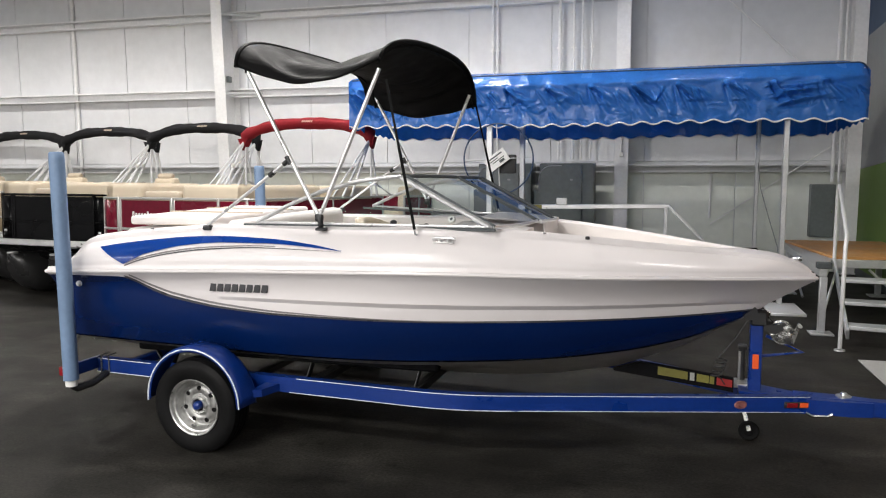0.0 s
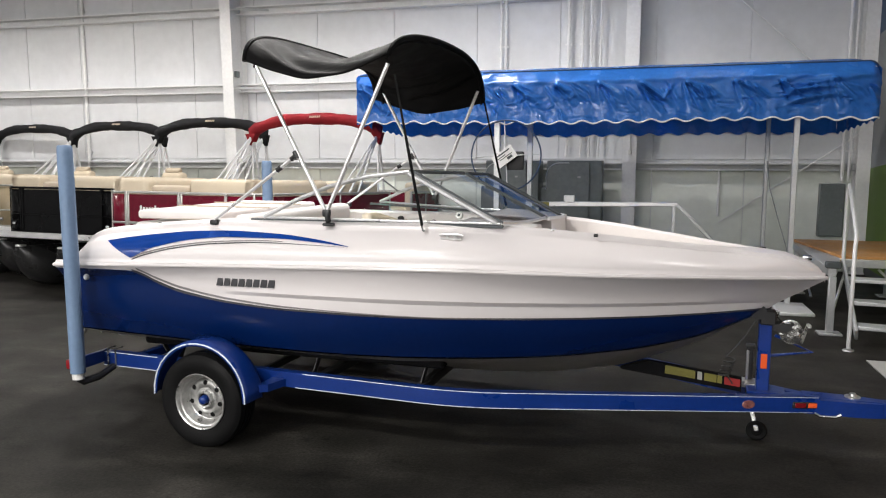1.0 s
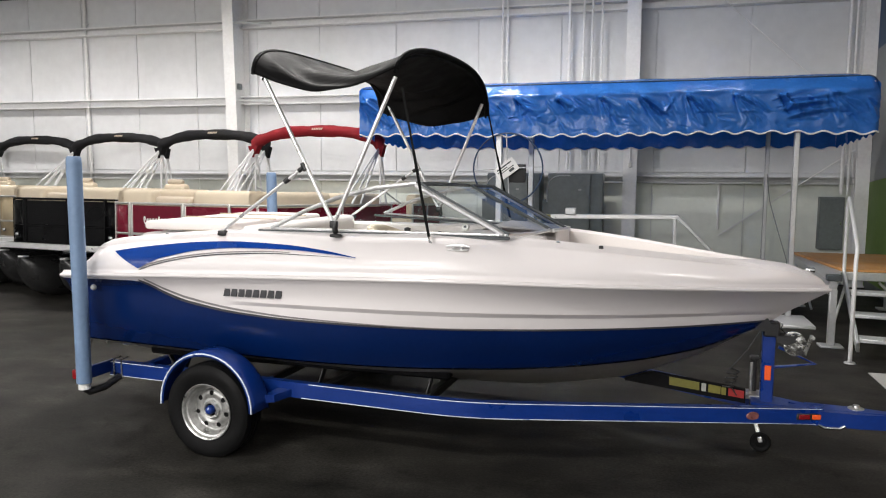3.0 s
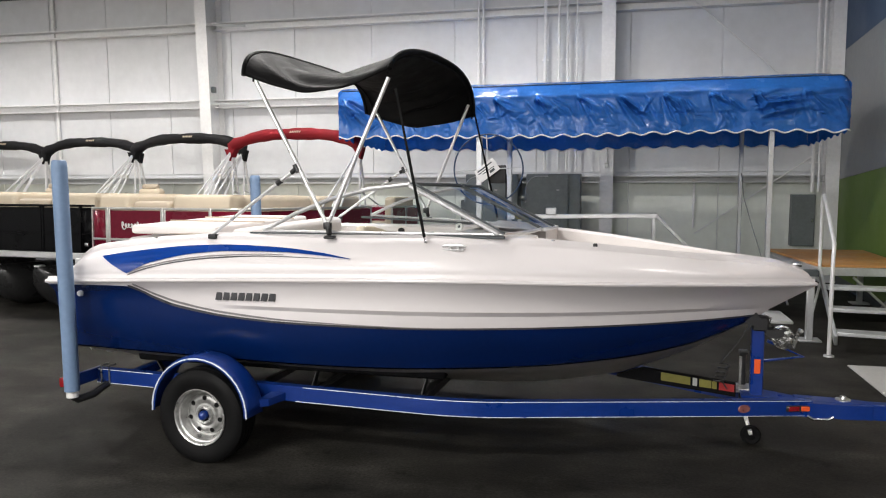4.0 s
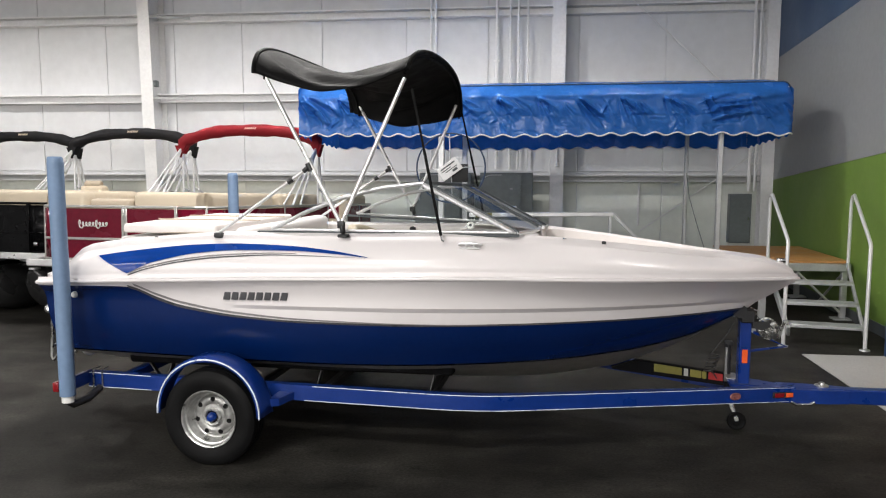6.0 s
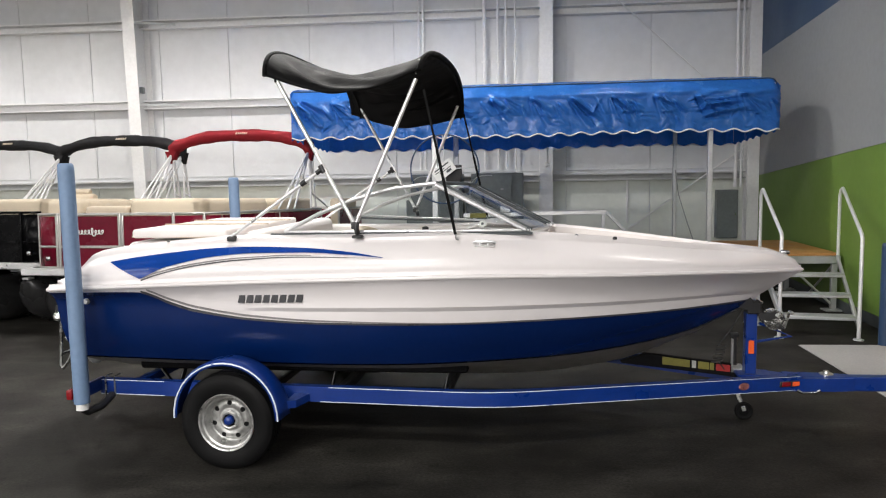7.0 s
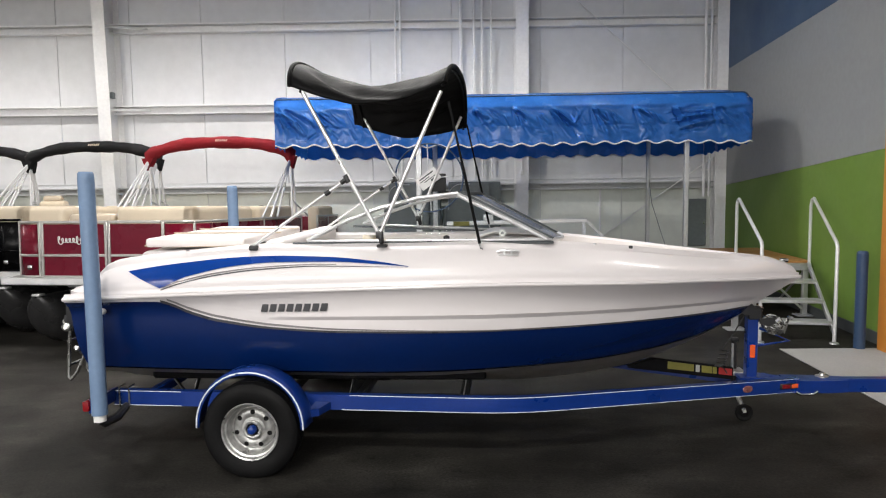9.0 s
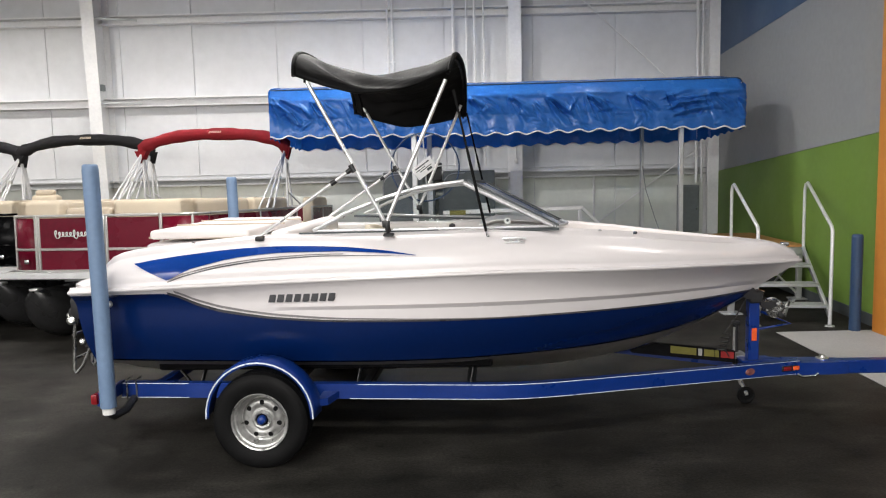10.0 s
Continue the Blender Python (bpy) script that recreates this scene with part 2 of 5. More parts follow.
GREY_METAL = surface("grey_enamel", (0.165, 0.185, 0.188), 0.45, vary=0.1, grain=20, stain=2, bump=0.03)
DARK_GREY = surface("dark_grey_plastic", (0.06, 0.07, 0.075), 0.5, vary=0.12, grain=30, stain=2, bump=0.03)
WOOD = surface("varnished_plywood", (0.47, 0.23, 0.075), 0.45, vary=0.18, grain=14, stain=3, bump=0.05)
RED_PANEL = surface("burgundy_panel", (0.125, 0.004, 0.017), 0.25, vary=0.1, grain=20, stain=2, bump=0.0, spec=0.2)
BLACK_PANEL = surface("black_panel", (0.0035, 0.0035, 0.004), 0.22, vary=0.1, grain=20, stain=2, bump=0.0, spec=0.10)
TAN_PANEL = surface("tan_panel", (0.30, 0.24, 0.15), 0.35, vary=0.1, grain=20, stain=2, bump=0.0)
RIM_STEEL = surface("worn_rim_steel", (0.60, 0.60, 0.59), 0.34, 0.85, vary=0.30, grain=25, stain=14, bump=0.10)
DISC_STEEL = surface("dull_wheel_steel", (0.33, 0.33, 0.32), 0.45, 0.8, vary=0.35, grain=30, stain=12, bump=0.10)
SATIN = surface("satin_aluminium", (0.74, 0.74, 0.75), 0.45, 0.35, vary=0.06, grain=60, stain=4, bump=0.02)
RED_CLOTH = surface("red_canvas", (0.20, 0.010, 0.016), 0.8, vary=0.15, grain=180, stain=5, bump=0.12, spec=0.2)
CHAR_CLOTH = surface("charcoal_canvas", (0.012, 0.012, 0.0135), 0.92, vary=0.2, grain=180, stain=5, bump=0.12, spec=0.2)
NAVY_POST = surface("navy_post_paint", (0.022, 0.052, 0.115), 0.5, vary=0.1, grain=20, stain=3, bump=0.03)
RAMP_GREY = surface("light_grey_mat", (0.36, 0.36, 0.35), 0.8, vary=0.1, grain=60, stain=2, bump=0.1)


def floor_material():
    """Worn dark sealed concrete: broad patches, mottling, pale grit and dark smears."""
    m = surface("sealed_floor", (0.0240, 0.0226, 0.0200), 0.66, vary=0.2, grain=70, stain=0.5, bump=0.14, rough_vary=0.12, spec=0.09)
    t = m.node_tree
    b = t.nodes["Principled BSDF"]
    src = b.inputs["Base Color"].links[0].from_socket
    co = [n for n in t.nodes if n.bl_idname == "ShaderNodeTexCoord"][0]
    last = src
    for scale, detail, lo, hi, a, z, stretch in ((1.7, 6, 0.40, 0.64, 0.66, 1.25, (1, 1, 1)), (48, 4, 0.3, 0.7, 0.72, 1.30, (1, 1, 1)), (1.1, 4, 0.56, 0.70, 1.0, 0.62, (0.35, 1.6, 1)), (6.0, 5, 0.60, 0.72, 1.0, 0.62, (1, 1, 1)), (110, 2, 0.66, 0.76, 1.0, 2.0, (1, 1, 1)), (3.5, 6, 0.52, 0.66, 1.0, 1.35, (0.5, 1.3, 1)), (0.55, 3, 0.35, 0.65, 0.82, 1.18, (1, 1, 1))):
        mp = t.nodes.new("ShaderNodeMapping")
        mp.inputs["Scale"].default_value = stretch
        mp.inputs["Location"].default_value = (scale, 0.7 * scale, 0)
        n = t.nodes.new("ShaderNodeTexNoise")
        n.inputs["Scale"].default_value, n.inputs["Detail"].default_value = scale, detail
        r = t.nodes.new("ShaderNodeMapRange")
        r.inputs["From Min"].default_value, r.inputs["From Max"].default_value = lo, hi
        r.inputs["To Min"].default_value, r.inputs["To Max"].default_value = a, z
        sc = t.nodes.new("ShaderNodeVectorMath")
        sc.operation = "SCALE"
        t.links.new(co.outputs["Object"], mp.inputs["Vector"])
        t.links.new(mp.outputs[0], n.inputs["Vector"])
        t.links.new(n.outputs["Fac"], r.inputs["Value"])
        t.links.new(last, sc.inputs[0])
        t.links.new(r.outputs[0], sc.inputs["Scale"])
        last = sc.outputs[0]
    t.links.new(last, b.inputs["Base Color"])
    return m


def tarp_material():
    m = surface("blue_vinyl_tarp", (0.026, 0.148, 0.51), 0.22, vary=0.14, grain=25, stain=3, bump=0.0, rough_vary=0.08)
    t = m.node_tree
    b = t.nodes["Principled BSDF"]
    co = [n for n in t.nodes if n.bl_idname == "ShaderNodeTexCoord"][0]
    n = t.nodes.new("ShaderNodeTexNoise")
    n.inputs["Scale"].default_value, n.inputs["Detail"].default_value, n.inputs["Distortion"].default_value = 5.0, 3, 0.6
    t.links.new(co.outputs["Object"], n.inputs["Vector"])
    bp = t.nodes.new("ShaderNodeBump")
    bp.inputs["Strength"].default_value, bp.inputs["Distance"].default_value = 0.35, 0.05
    t.links.new(n.outputs["Fac"], bp.inputs["Height"])
    t.links.new(bp.outputs["Normal"], b.inputs["Normal"])
    tl, mx = t.nodes.new("ShaderNodeBsdfTranslucent"), t.nodes.new("ShaderNodeMixShader")
    tl.inputs["Color"].default_value = (0.02, 0.16, 0.62, 1)
    mx.inputs[0].default_value = 0.22
    t.links.new(b.outputs[0], mx.inputs[1])
    t.links.new(tl.outputs[0], mx.inputs[2])
    t.links.new(mx.outputs[0], t.nodes["Material Output"].inputs["Surface"])
    return m


FLOOR = floor_material()
TARP = tarp_material()

# ---- the hall ----
WALL_Y, EAST_X0, EAST_X1, EAST_Y0 = 14.1, 3.66, 3.33, 7.75
CEIL = 7.4


def structure(name, geo, material, label, category):
    return tagged(part(name, geo, material), label, category, kind="structure")


structure("floor", Geo().box((-5, -3.5, -0.12), (34, 38, 0.2)), FLOOR, "dark grey sealed concrete floor with scuffs", "floor")
structure("ceiling", Geo().box((-5, -3.5, CEIL + 0.1), (34, 38, 0.2)), CEILING_PAINT, "high white metal hall ceiling", "ceiling")
structure("wall_west", Geo().box((-20.1, -3.5, CEIL / 2 - 0.01), (0.2, 38, CEIL + 0.02)), WALL_WHITE, "plain white hall wall", "wall")
structure("wall_south", Geo().box((-5, -21.1, CEIL / 2 - 0.01), (34, 0.2, CEIL + 0.02)), WALL_WHITE, "plain white hall wall behind the display", "wall")
structure("wall_southeast", Geo().box((10.1, -6.7, CEIL / 2 - 0.01), (0.2, 28.5, CEIL + 0.02)), WALL_WHITE, "plain white hall side wall", "wall")
north = structure("wall_north", Geo().box((-8.2, WALL_Y + 0.1, CEIL / 2 - 0.01), (24, 0.2, CEIL + 0.02)), WALL_WHITE, "white insulated metal wall with vertical seams", "wall")


def wall_piece(x0, x1, z0, z1):
    return Geo().box(((x0 + x1) / 2, WALL_Y - 0.012, (z0 + z1) / 2), (x1 - x0 - 0.012, 0.024, z1 - z0 - 0.01), 0.005)


SEAMS = [-18.6, -17.3, -16.0, -14.7, -13.4, -12.0, -10.62, -9.18, -7.75, -6.36, -4.75, -3.1, -1.54, 0.15, 1.72, 3.64]
for a, b in zip(SEAMS, SEAMS[1:]):
    part("panel", wall_piece(a, b, 1.9, 3.3), WALL_WHITE, north)
    part("panel", wall_piece(a, b, 3.3, 4.85), WALL_WHITE, north)
    part("panel", wall_piece(a, b, 4.85, CEIL), WALL_WHITE, north)
    part("lower_panel", wall_piece(a, b, -0.02, 1.72), WALL_LOW, north, "pale green-white lower wall panel")

for z, name in ((1.775, "girt"), (3.33, "girt"), (4.86, "girt")):
    for x0, x1 in ((-19.9, -15.92), (-15.88, -8.08), (-8.04, -0.265), (-0.225, 3.42)):
        g = Geo()
        h = 0.065 if z < 2 else 0.085
        prof = [(0, -h), (-0.2, -h), (-0.2, 0.025 - h), (-0.012, 0.025 - h), (-0.012, h - 0.025), (-0.2, h - 0.025), (-0.2, h), (0, h)]
        g.prism([(x0, WALL_Y - 0.026 + p[0], z + p[1]) for p in prof], (x1 - x0, 0, 0))
        ob = structure("trim_girt", g, GIRT_GREY if z < 2 else STEEL_WHITE, "painted steel wall girt", "girt")


def column(x, w, depth, taper=0.62, rafter=True, y1=WALL_Y - 0.03):
    """A tapered steel frame column with its base plate and the rafter that it carries."""
    y0, top = y1 - depth, 5.35
    yt = y0 - taper
    g = Geo()
    hw = w / 2
    g.prism([(x - hw, y0, 0), (x - hw, yt, top), (x - hw, yt + 0.018, top), (x - hw, y0 + 0.018, 0)], (w, 0, 0))
    g.box((x, y1 - 0.008, CEIL / 2), (w, 0.016, CEIL - 0.01), 0.003)
    g.prism([(x - 0.006, y0 + 0.02, 0), (x - 0.006, yt + 0.02, top), (x - 0.006, yt + 0.02, CEIL - 0.01), (x - 0.006, y1 - 0.018, CEIL - 0.01), (x - 0.006, y1 - 0.018, 0)], (0.012, 0, 0))
    g.box((x, (y0 + y1) / 2, -0.008), (w + 0.08, depth + 0.06, 0.024), 0.004)
    col = tagged(part("column", g, STEEL_WHITE), "white painted tapered steel hall column", "column", "hall columns", "structure")
    if rafter:
        r = Geo().prism([(x - hw, yt, top), (x - hw, yt - 3.4, top + 0.75), (x - hw, yt - 3.4, top + 0.768), (x - hw, yt, top + 0.018)], (w, 0, 0))
        r.prism([(x - 0.006, yt, top + 0.02), (x - 0.006, yt - 3.4, top + 0.77), (x - 0.006, yt - 3.4, CEIL - 0.02), (x - 0.006, yt, CEIL - 0.02)], (0.012, 0, 0))
        part("rafter", r, STEEL_WHITE, col)
    return col


column(-15.9, 0.235, 0.45, 0.18)
column(-8.06, 0.235, 0.45, 0.18)
column(-0.245, 0.235, 0.45, 0.18)
# diagonal flange braces from the columns out to the girts
for x in (-15.9, -8.06, -0.245):
    for z in (3.33, 4.86):
        y0 = WALL_Y - 0.48 - 0.18 * z / 5.35 + 0.10
        if x < -1:
            structure("trim_brace", Geo().beam((x + 0.02, y0, z - 0.02), (x + 0.75, WALL_Y - 0.236, z - 0.02), 0.012, 0.045, 0.003), GIRT_GREY, "short painted steel flange brace", "brace")
column(3.535, 0.21, 0.24, 0.0, False)

# painted east wall: green below, grey, navy above, edges rising towards the hall
EX, EY = (EAST_X0, WALL_Y - 0.03), (EAST_X1, EAST_Y0)


def east_band(name, zn, zs, material, label):
    g = Geo()
    (x0, y0), (x1, y1) = EX, EY
    g.prism([(x0, y0, zn[0]), (x1, y1, zs[0]), (x1, y1, zs[1]), (x0, y0, zn[1])], (0.18, 0, 0))
    return structure(name, g, material, label, "wall")


east_band("wall_east_lower", (-0.02, 1.742), (-0.02, 2.23), GREEN_PAINT, "bright green painted lower wall")
east_band("wall_east_middle", (1.746, 3.92), (2.234, 4.20), GREY_PAINT, "grey painted wall band")
east_band("wall_east_upper", (3.924, CEIL), (4.204, CEIL), NAVY_PAINT, "dark navy painted upper wall")
structure("baseboard", Geo().prism([(EX[0] - 0.014, EX[1] - 0.25, -0.02), (EY[0] - 0.014, EY[1], -0.02), (EY[0] - 0.014, EY[1], 0.12), (EX[0] - 0.014, EX[1] - 0.25, 0.12)], (0.012, 0, 0)), DARK_GREY, "dark rubber wall base", "baseboard")
structure("wall_orange", Geo().box((6.65, EAST_Y0 - 0.16, CEIL / 2 - 0.01), (6.96, 0.3, CEIL + 0.02), 0.004), ORANGE_PAINT, "orange painted partition wall", "wall")


def conduit(x, z0, z1, r, y=WALL_Y - 0.06):
    g = Geo().tube([(x, y, z0), (x, y, z1)], r, 8)
    for z in np.arange(z0 + 0.5, z1, 1.5):
        g.box((x, y + 0.01, z), (r * 4, 0.03, 0.03), 0.004)
    return tagged(part("conduit", g, STEEL_WHITE), "white painted pipe on the hall wall", "pipe", "wall pipes")


for x, r, z0 in ((-11.87, 0.035, 0.05), (-2.60, 0.022, 1.95), (-2.51, 0.022, 1.95), (-1.37, 0.03, 1.95), (-1.12, 0.022, 1.95), (-0.97, 0.022, 1.95), (-0.80, 0.018, 1.95), (3.22, 0.03, 1.55), (3.32, 0.022, 1.55), (1.30, 0.02, 0.9)):
    conduit(x, z0, CEIL if z0 != 0.9 else 1.7, r, WALL_Y - 0.26 if z0 > 1 else WALL_Y - 0.07)

# eave strut under the roof edge
for x0, x1 in ((-19.9, -15.92), (-15.88, -8.08), (-8.04, -0.265), (-0.225, 3.42)):
    structure("trim_eave", Geo().box(((x0 + x1) / 2, WALL_Y - 0.13, 5.86), (x1 - x0, 0.2, 0.30), 0.006), CEILING_PAINT, "pale eave strut along the roof edge", "eave")
    structure("trim_eave_gap", Geo().box(((x0 + x1) / 2, WALL_Y - 0.10, 5.690), (x1 - x0, 0.14, 0.035), 0.003), DARK_GREY, "dark joint under the eave strut", "eave")
# rod bracing on the last wall bay
for a, b in (((1.3, 0.80), (3.42, 2.31)), ((0.5, 5.52), (3.4, 2.86))):
    tagged(part("brace_rod", Geo().tube([(a[0], WALL_Y - 0.24, a[1]), (b[0], WALL_Y - 0.24, b[1])], 0.012, 6), STEEL_WHITE), "thin pale brace rod across the wall bay", "brace", "wall brace rods", "structure")

# ceiling lamps
fixture = thing("ceiling_light", "white high-bay lamp under the hall ceiling", "ceiling light", pose(LAMPS[0][0], LAMPS[0][1], LAMPS[0][2] + 0.03), "high-bay lamps")
part("housing", Geo().box((0, 0, 0.05), (1.3, 0.7, 0.08), 0.02), STEEL_WHITE, fixture)
part("hanger", Geo().tube([(0, 0, 0.13), (0, 0, CEIL - LAMP_Z - 0.03)], 0.012, 6), STEEL, fixture)
for x, y, z, watts in LAMPS:
    if (x, y) != LAMPS[0][:2]:
        copy_thing(fixture, pose(x, y, z + 0.03))
    lamp = bpy.data.lights.new("high_bay", "AREA")
    lamp.shape, lamp.size, lamp.size_y, lamp.energy, lamp.color = "RECTANGLE", 1.2, 0.6, watts, (1.0, 0.965, 0.925)
    new("high_bay_lamp", lamp).matrix_world = pose(x, y, z)
bell = thing("ceiling_light", "white bell-shaded lamp hung under the hall roof", "ceiling light", pose(BELLS[0][0], BELLS[0][1], BELL_Z), "bell lamps")
part("shade", Geo().lathe([(0.0, 0.22), (0.16, 0.20), (0.30, 0.10), (0.42, -0.06), (0.50, -0.22), (0.512, -0.22), (0.432, -0.055), (0.31, 0.115), (0.165, 0.22), (0.0, 0.24)], 32), STEEL_WHITE, bell, "white enamelled bell shade")
part("hanger", Geo().tube([(0, 0, 0.23), (0, 0, CEIL - BELL_Z)], 0.012, 6), STEEL, bell)
for k, (x, y, watts) in enumerate(BELLS):
    if k:
        copy_thing(bell, pose(x, y, BELL_Z))
    lamp = bpy.data.lights.new("bell_bulb", "POINT")
    lamp.shadow_soft_size, lamp.energy, lamp.color = 0.11, watts, (1.0, 0.965, 0.925)
    new("bell_bulb_lamp", lamp).matrix_world = pose(x, y, BELL_Z)

# added out of view: low frontal light for lower wall and hull sides
globe = thing("ceiling_light", "unseen globe lamp added under the hall roof as frontal fill", "ceiling light", pose(FILL_GLOBES[0][0], FILL_GLOBES[0][1], LAMP_Z), "globe lamps")
part("canopy", Geo().lathe([(0.0, 0.34), (0.10, 0.33), (0.13, 0.28), (0.0, 0.27)], 20), STEEL_WHITE, globe)
part("hanger", Geo().tube([(0, 0, 0.33), (0, 0, CEIL - LAMP_Z)], 0.012, 6), STEEL, globe)
for k, (x, y, watts) in enumerate(FILL_GLOBES):
    if k:
        copy_thing(globe, pose(x, y, LAMP_Z))
    lamp = bpy.data.lights.new("globe", "POINT")
    lamp.shadow_soft_size, lamp.energy, lamp.color = 0.22, watts, (1.0, 0.965, 0.925)
    new("fill_globe_lamp", lamp).matrix_world = pose(x, y, LAMP_Z)

# ---- the motorboat ----
BOAT_AT = pose(-3.66, 5.585, 0.0, 0, 0, -4.0)
boat = thing("motorboat", "white and blue fibreglass bowrider motorboat on a blue trailer", "boat", BOAT_AT)


def arc(u0, u1, beam, full, p):
    """Half breadth along a line from u0 to u1: full to a share of the way, then rounding to the stem."""
    def f(s):
        return beam * (1 - (max(0.0, s - full) / (1 - full)) ** p)
    return lambda s: (u0 + s * (u1 - u0), f(s))


W_RAIL = curve((-0.36, 1.14), (0.3, 1.168), (1.5, 1.21), (2.6, 1.236), (3.8, 1.205), (4.45, 1.168), (4.83, 1.142))
W_PAINT = curve((-0.36, 1.12), (0.30, 1.128), (0.36, 1.110), (0.5, 1.044), (0.69, 0.992), (1.07, 0.942), (1.53, 0.919), (2.2, 0.915), (2.95, 0.920), (3.75, 0.923), (4.26, 0.924), (4.55, 0.926))
W_CREASE = curve((-0.36, 1.0), (0.4, 0.995), (1.5, 1.0), (2.2, 1.004), (2.95, 1.003), (3.6, 0.996), (4.25, 0.985), (4.56, 0.968))
W_CHINE = curve((-0.31, 0.65), (0.6, 0.636), (1.4, 0.628), (2.1, 0.626), (2.6, 0.632), (3.1, 0.645), (3.6, 0.684), (4.0, 0.748), (4.3, 0.840), (4.49, 0.912))
W_KEEL = curve((-0.31, 0.30), (2.0, 0.302), (2.58, 0.314), (3.0, 0.348), (3.526, 0.446), (3.72, 0.515), (3.908, 0.592), (4.092, 0.676), (4.27, 0.785), (4.40, 0.868), (4.49, 0.911))
RAIL = arc(-0.36, 4.83, 1.17, 0.43, 2.3)
CREASE = arc(-0.35, 4.56, 1.10, 0.43, 2.15)
CHINE = arc(-0.31, 4.49, 1.00, 0.36, 1.9)
N_ST = 84
STATIONS = [1 - (1 - i / (N_ST - 1)) ** 1.25 for i in range(N_ST)]


def rail_v(u):
    s = (u + 0.36) / 5.19
    return RAIL(min(max(s, 0), 1))[1]


def side_point(s, w_share):
    """On the topsides: 0 at the chine, 1 at the crease, 2 under the rub rail."""
    (ur, br), (uk, bk), (uc, bc) = RAIL(s), CREASE(s), CHINE(s)
    pr, pk, pc = Vector((ur, -br, W_RAIL(ur) - 0.012)), Vector((uk, -bk, W_CREASE(uk))), Vector((uc, -bc, W_CHINE(uc)))
    if w_share <= 1:
        p = pc.lerp(pk, w_share)
        p.y -= 0.030 * math.sin(math.pi * w_share) * min(1, bk * 2)
    else:
        q = w_share - 1
        p = pk.lerp(pr, q)
        p.y += 0.022 * math.sin(math.pi * q) * min(1, br * 2) * (1 + 1.6 * max(0, s - 0.5))
        p.y += (-0.024 if q > 0.001 else 0) * min(1, max(0, (pk.x - 0.72) / 0.6)) * (1 - q) * min(1, bk * 3)
    return p


def paint_share(s):
    """Where the blue ends, as a share of the topsides."""
    lo, hi = 0.0, 2.0
    for _ in range(24):
        mid = (lo + hi) / 2
        p = side_point(s, mid)
        lo, hi = (mid, hi) if p.z < W_PAINT(p.x) else (lo, mid)
    return min(lo, 1.985)


def mirrored(rows):
    return [[Vector((p[0], -p[1], p[2])) for p in row] for row in rows]


LEAN = 0.06


def leaning(rows):
    """The far side of the deck, lower by the lean of the boat."""
    return [[Vector((p[0], -p[1], p[2] - LEAN * min(1, abs(p[1]) / 0.9))) for p in row] for row in rows]


PAINT = [paint_share(s) for s in STATIONS]
blue_rows = [[side_point(s, b * k / 10) for k in range(11)] for s, b in zip(STATIONS, PAINT)]
white_rows = []
for s, b in zip(STATIONS, PAINT):
    ks = [b + (1.0 - b) * k / 4 for k in range(5)] + [1.0005] + [1 + k / 7 for k in range(1, 8)] if b < 1 else [b + (2 - b) * k / 12 for k in range(13)]
    white_rows.append([side_point(s, k) for k in ks])
bottom_rows = []
for s in STATIONS:
    uc, bc = CHINE(s)
    row = []
    for k in range(9):
        q = k / 8
        w = W_KEEL(uc) + (W_CHINE(uc) - 0.012 - W_KEEL(uc)) * q
        strake = 0.007 if k in (3, 6) else 0
        row.append(Vector((uc, -(bc - 0.012) * q, w - strake * min(1, bc * 2))))
    bottom_rows.append(row)

hull = part("hull", Geo().grid(blue_rows).grid(mirrored(blue_rows)), BLUE_GEL, boat, "deep blue gelcoat lower hull", 30)
part("hull_topside", Geo().grid(white_rows).grid(mirrored(white_rows)), WHITE_GEL, boat, "glossy white gelcoat topside", 22)
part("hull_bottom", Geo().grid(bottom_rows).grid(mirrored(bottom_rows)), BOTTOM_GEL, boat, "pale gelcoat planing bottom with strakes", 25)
tr = [p for p in bottom_rows[0]] + [p for p in blue_rows[0]] + [p for p in white_rows[0]]
part("transom", Geo().ngon(tr + [Vector((p.x, -p.y, p.z)) for p in tr[::-1]]), BLUE_GEL, boat)


def side_strip(u0, u1, up, lo, lift, n=60):
    """A decal on the topsides between two height curves."""
    g = Geo()
    rows = []
    for i in range(n + 1):
        u = u0 + (u1 - u0) * i / n
        row = []
        for k in range(4):
            w = lo(u) + (up(u) - lo(u)) * k / 3
            s = (u + 0.355) / 5.16
            for _ in range(5):
                a, b = 0.0, 2.0
                for _ in range(18):
                    m = (a + b) / 2
                    a, b = (m, b) if side_point(s, m).z < w else (a, m)
                p = side_point(s, a)
                s = min(s + (u - p.x) / 5.1, 1.0)
            row.append(Vector((u, p.y - lift, w)))
        rows.append(row)
    return g.grid(rows)


part("pinstripe", side_strip(0.31, 2.6, lambda u: W_PAINT(u) + 0.016 * max(0.08, 1 - u / 2.7), lambda u: W_PAINT(u) - 0.010 * max(0.15, 1 - u / 2.7), 0.004), DARK_DECAL, boat, "dark grey hull pinstripe")
part("pinstripe", side_strip(0.36, 3.1, lambda u: W_PAINT(u) + 0.050 - 0.016 * u, lambda u: W_PAINT(u) + 0.030 - 0.010 * u, 0.006, 220), GREY_DECAL, boat, "silver grey hull pinstripe")
part("boot_stripe", side_strip(1.2, 4.46, lambda u: W_PAINT(u) + 0.009, lambda u: W_PAINT(u) - 0.004, 0.003), DARK_DECAL, boat)

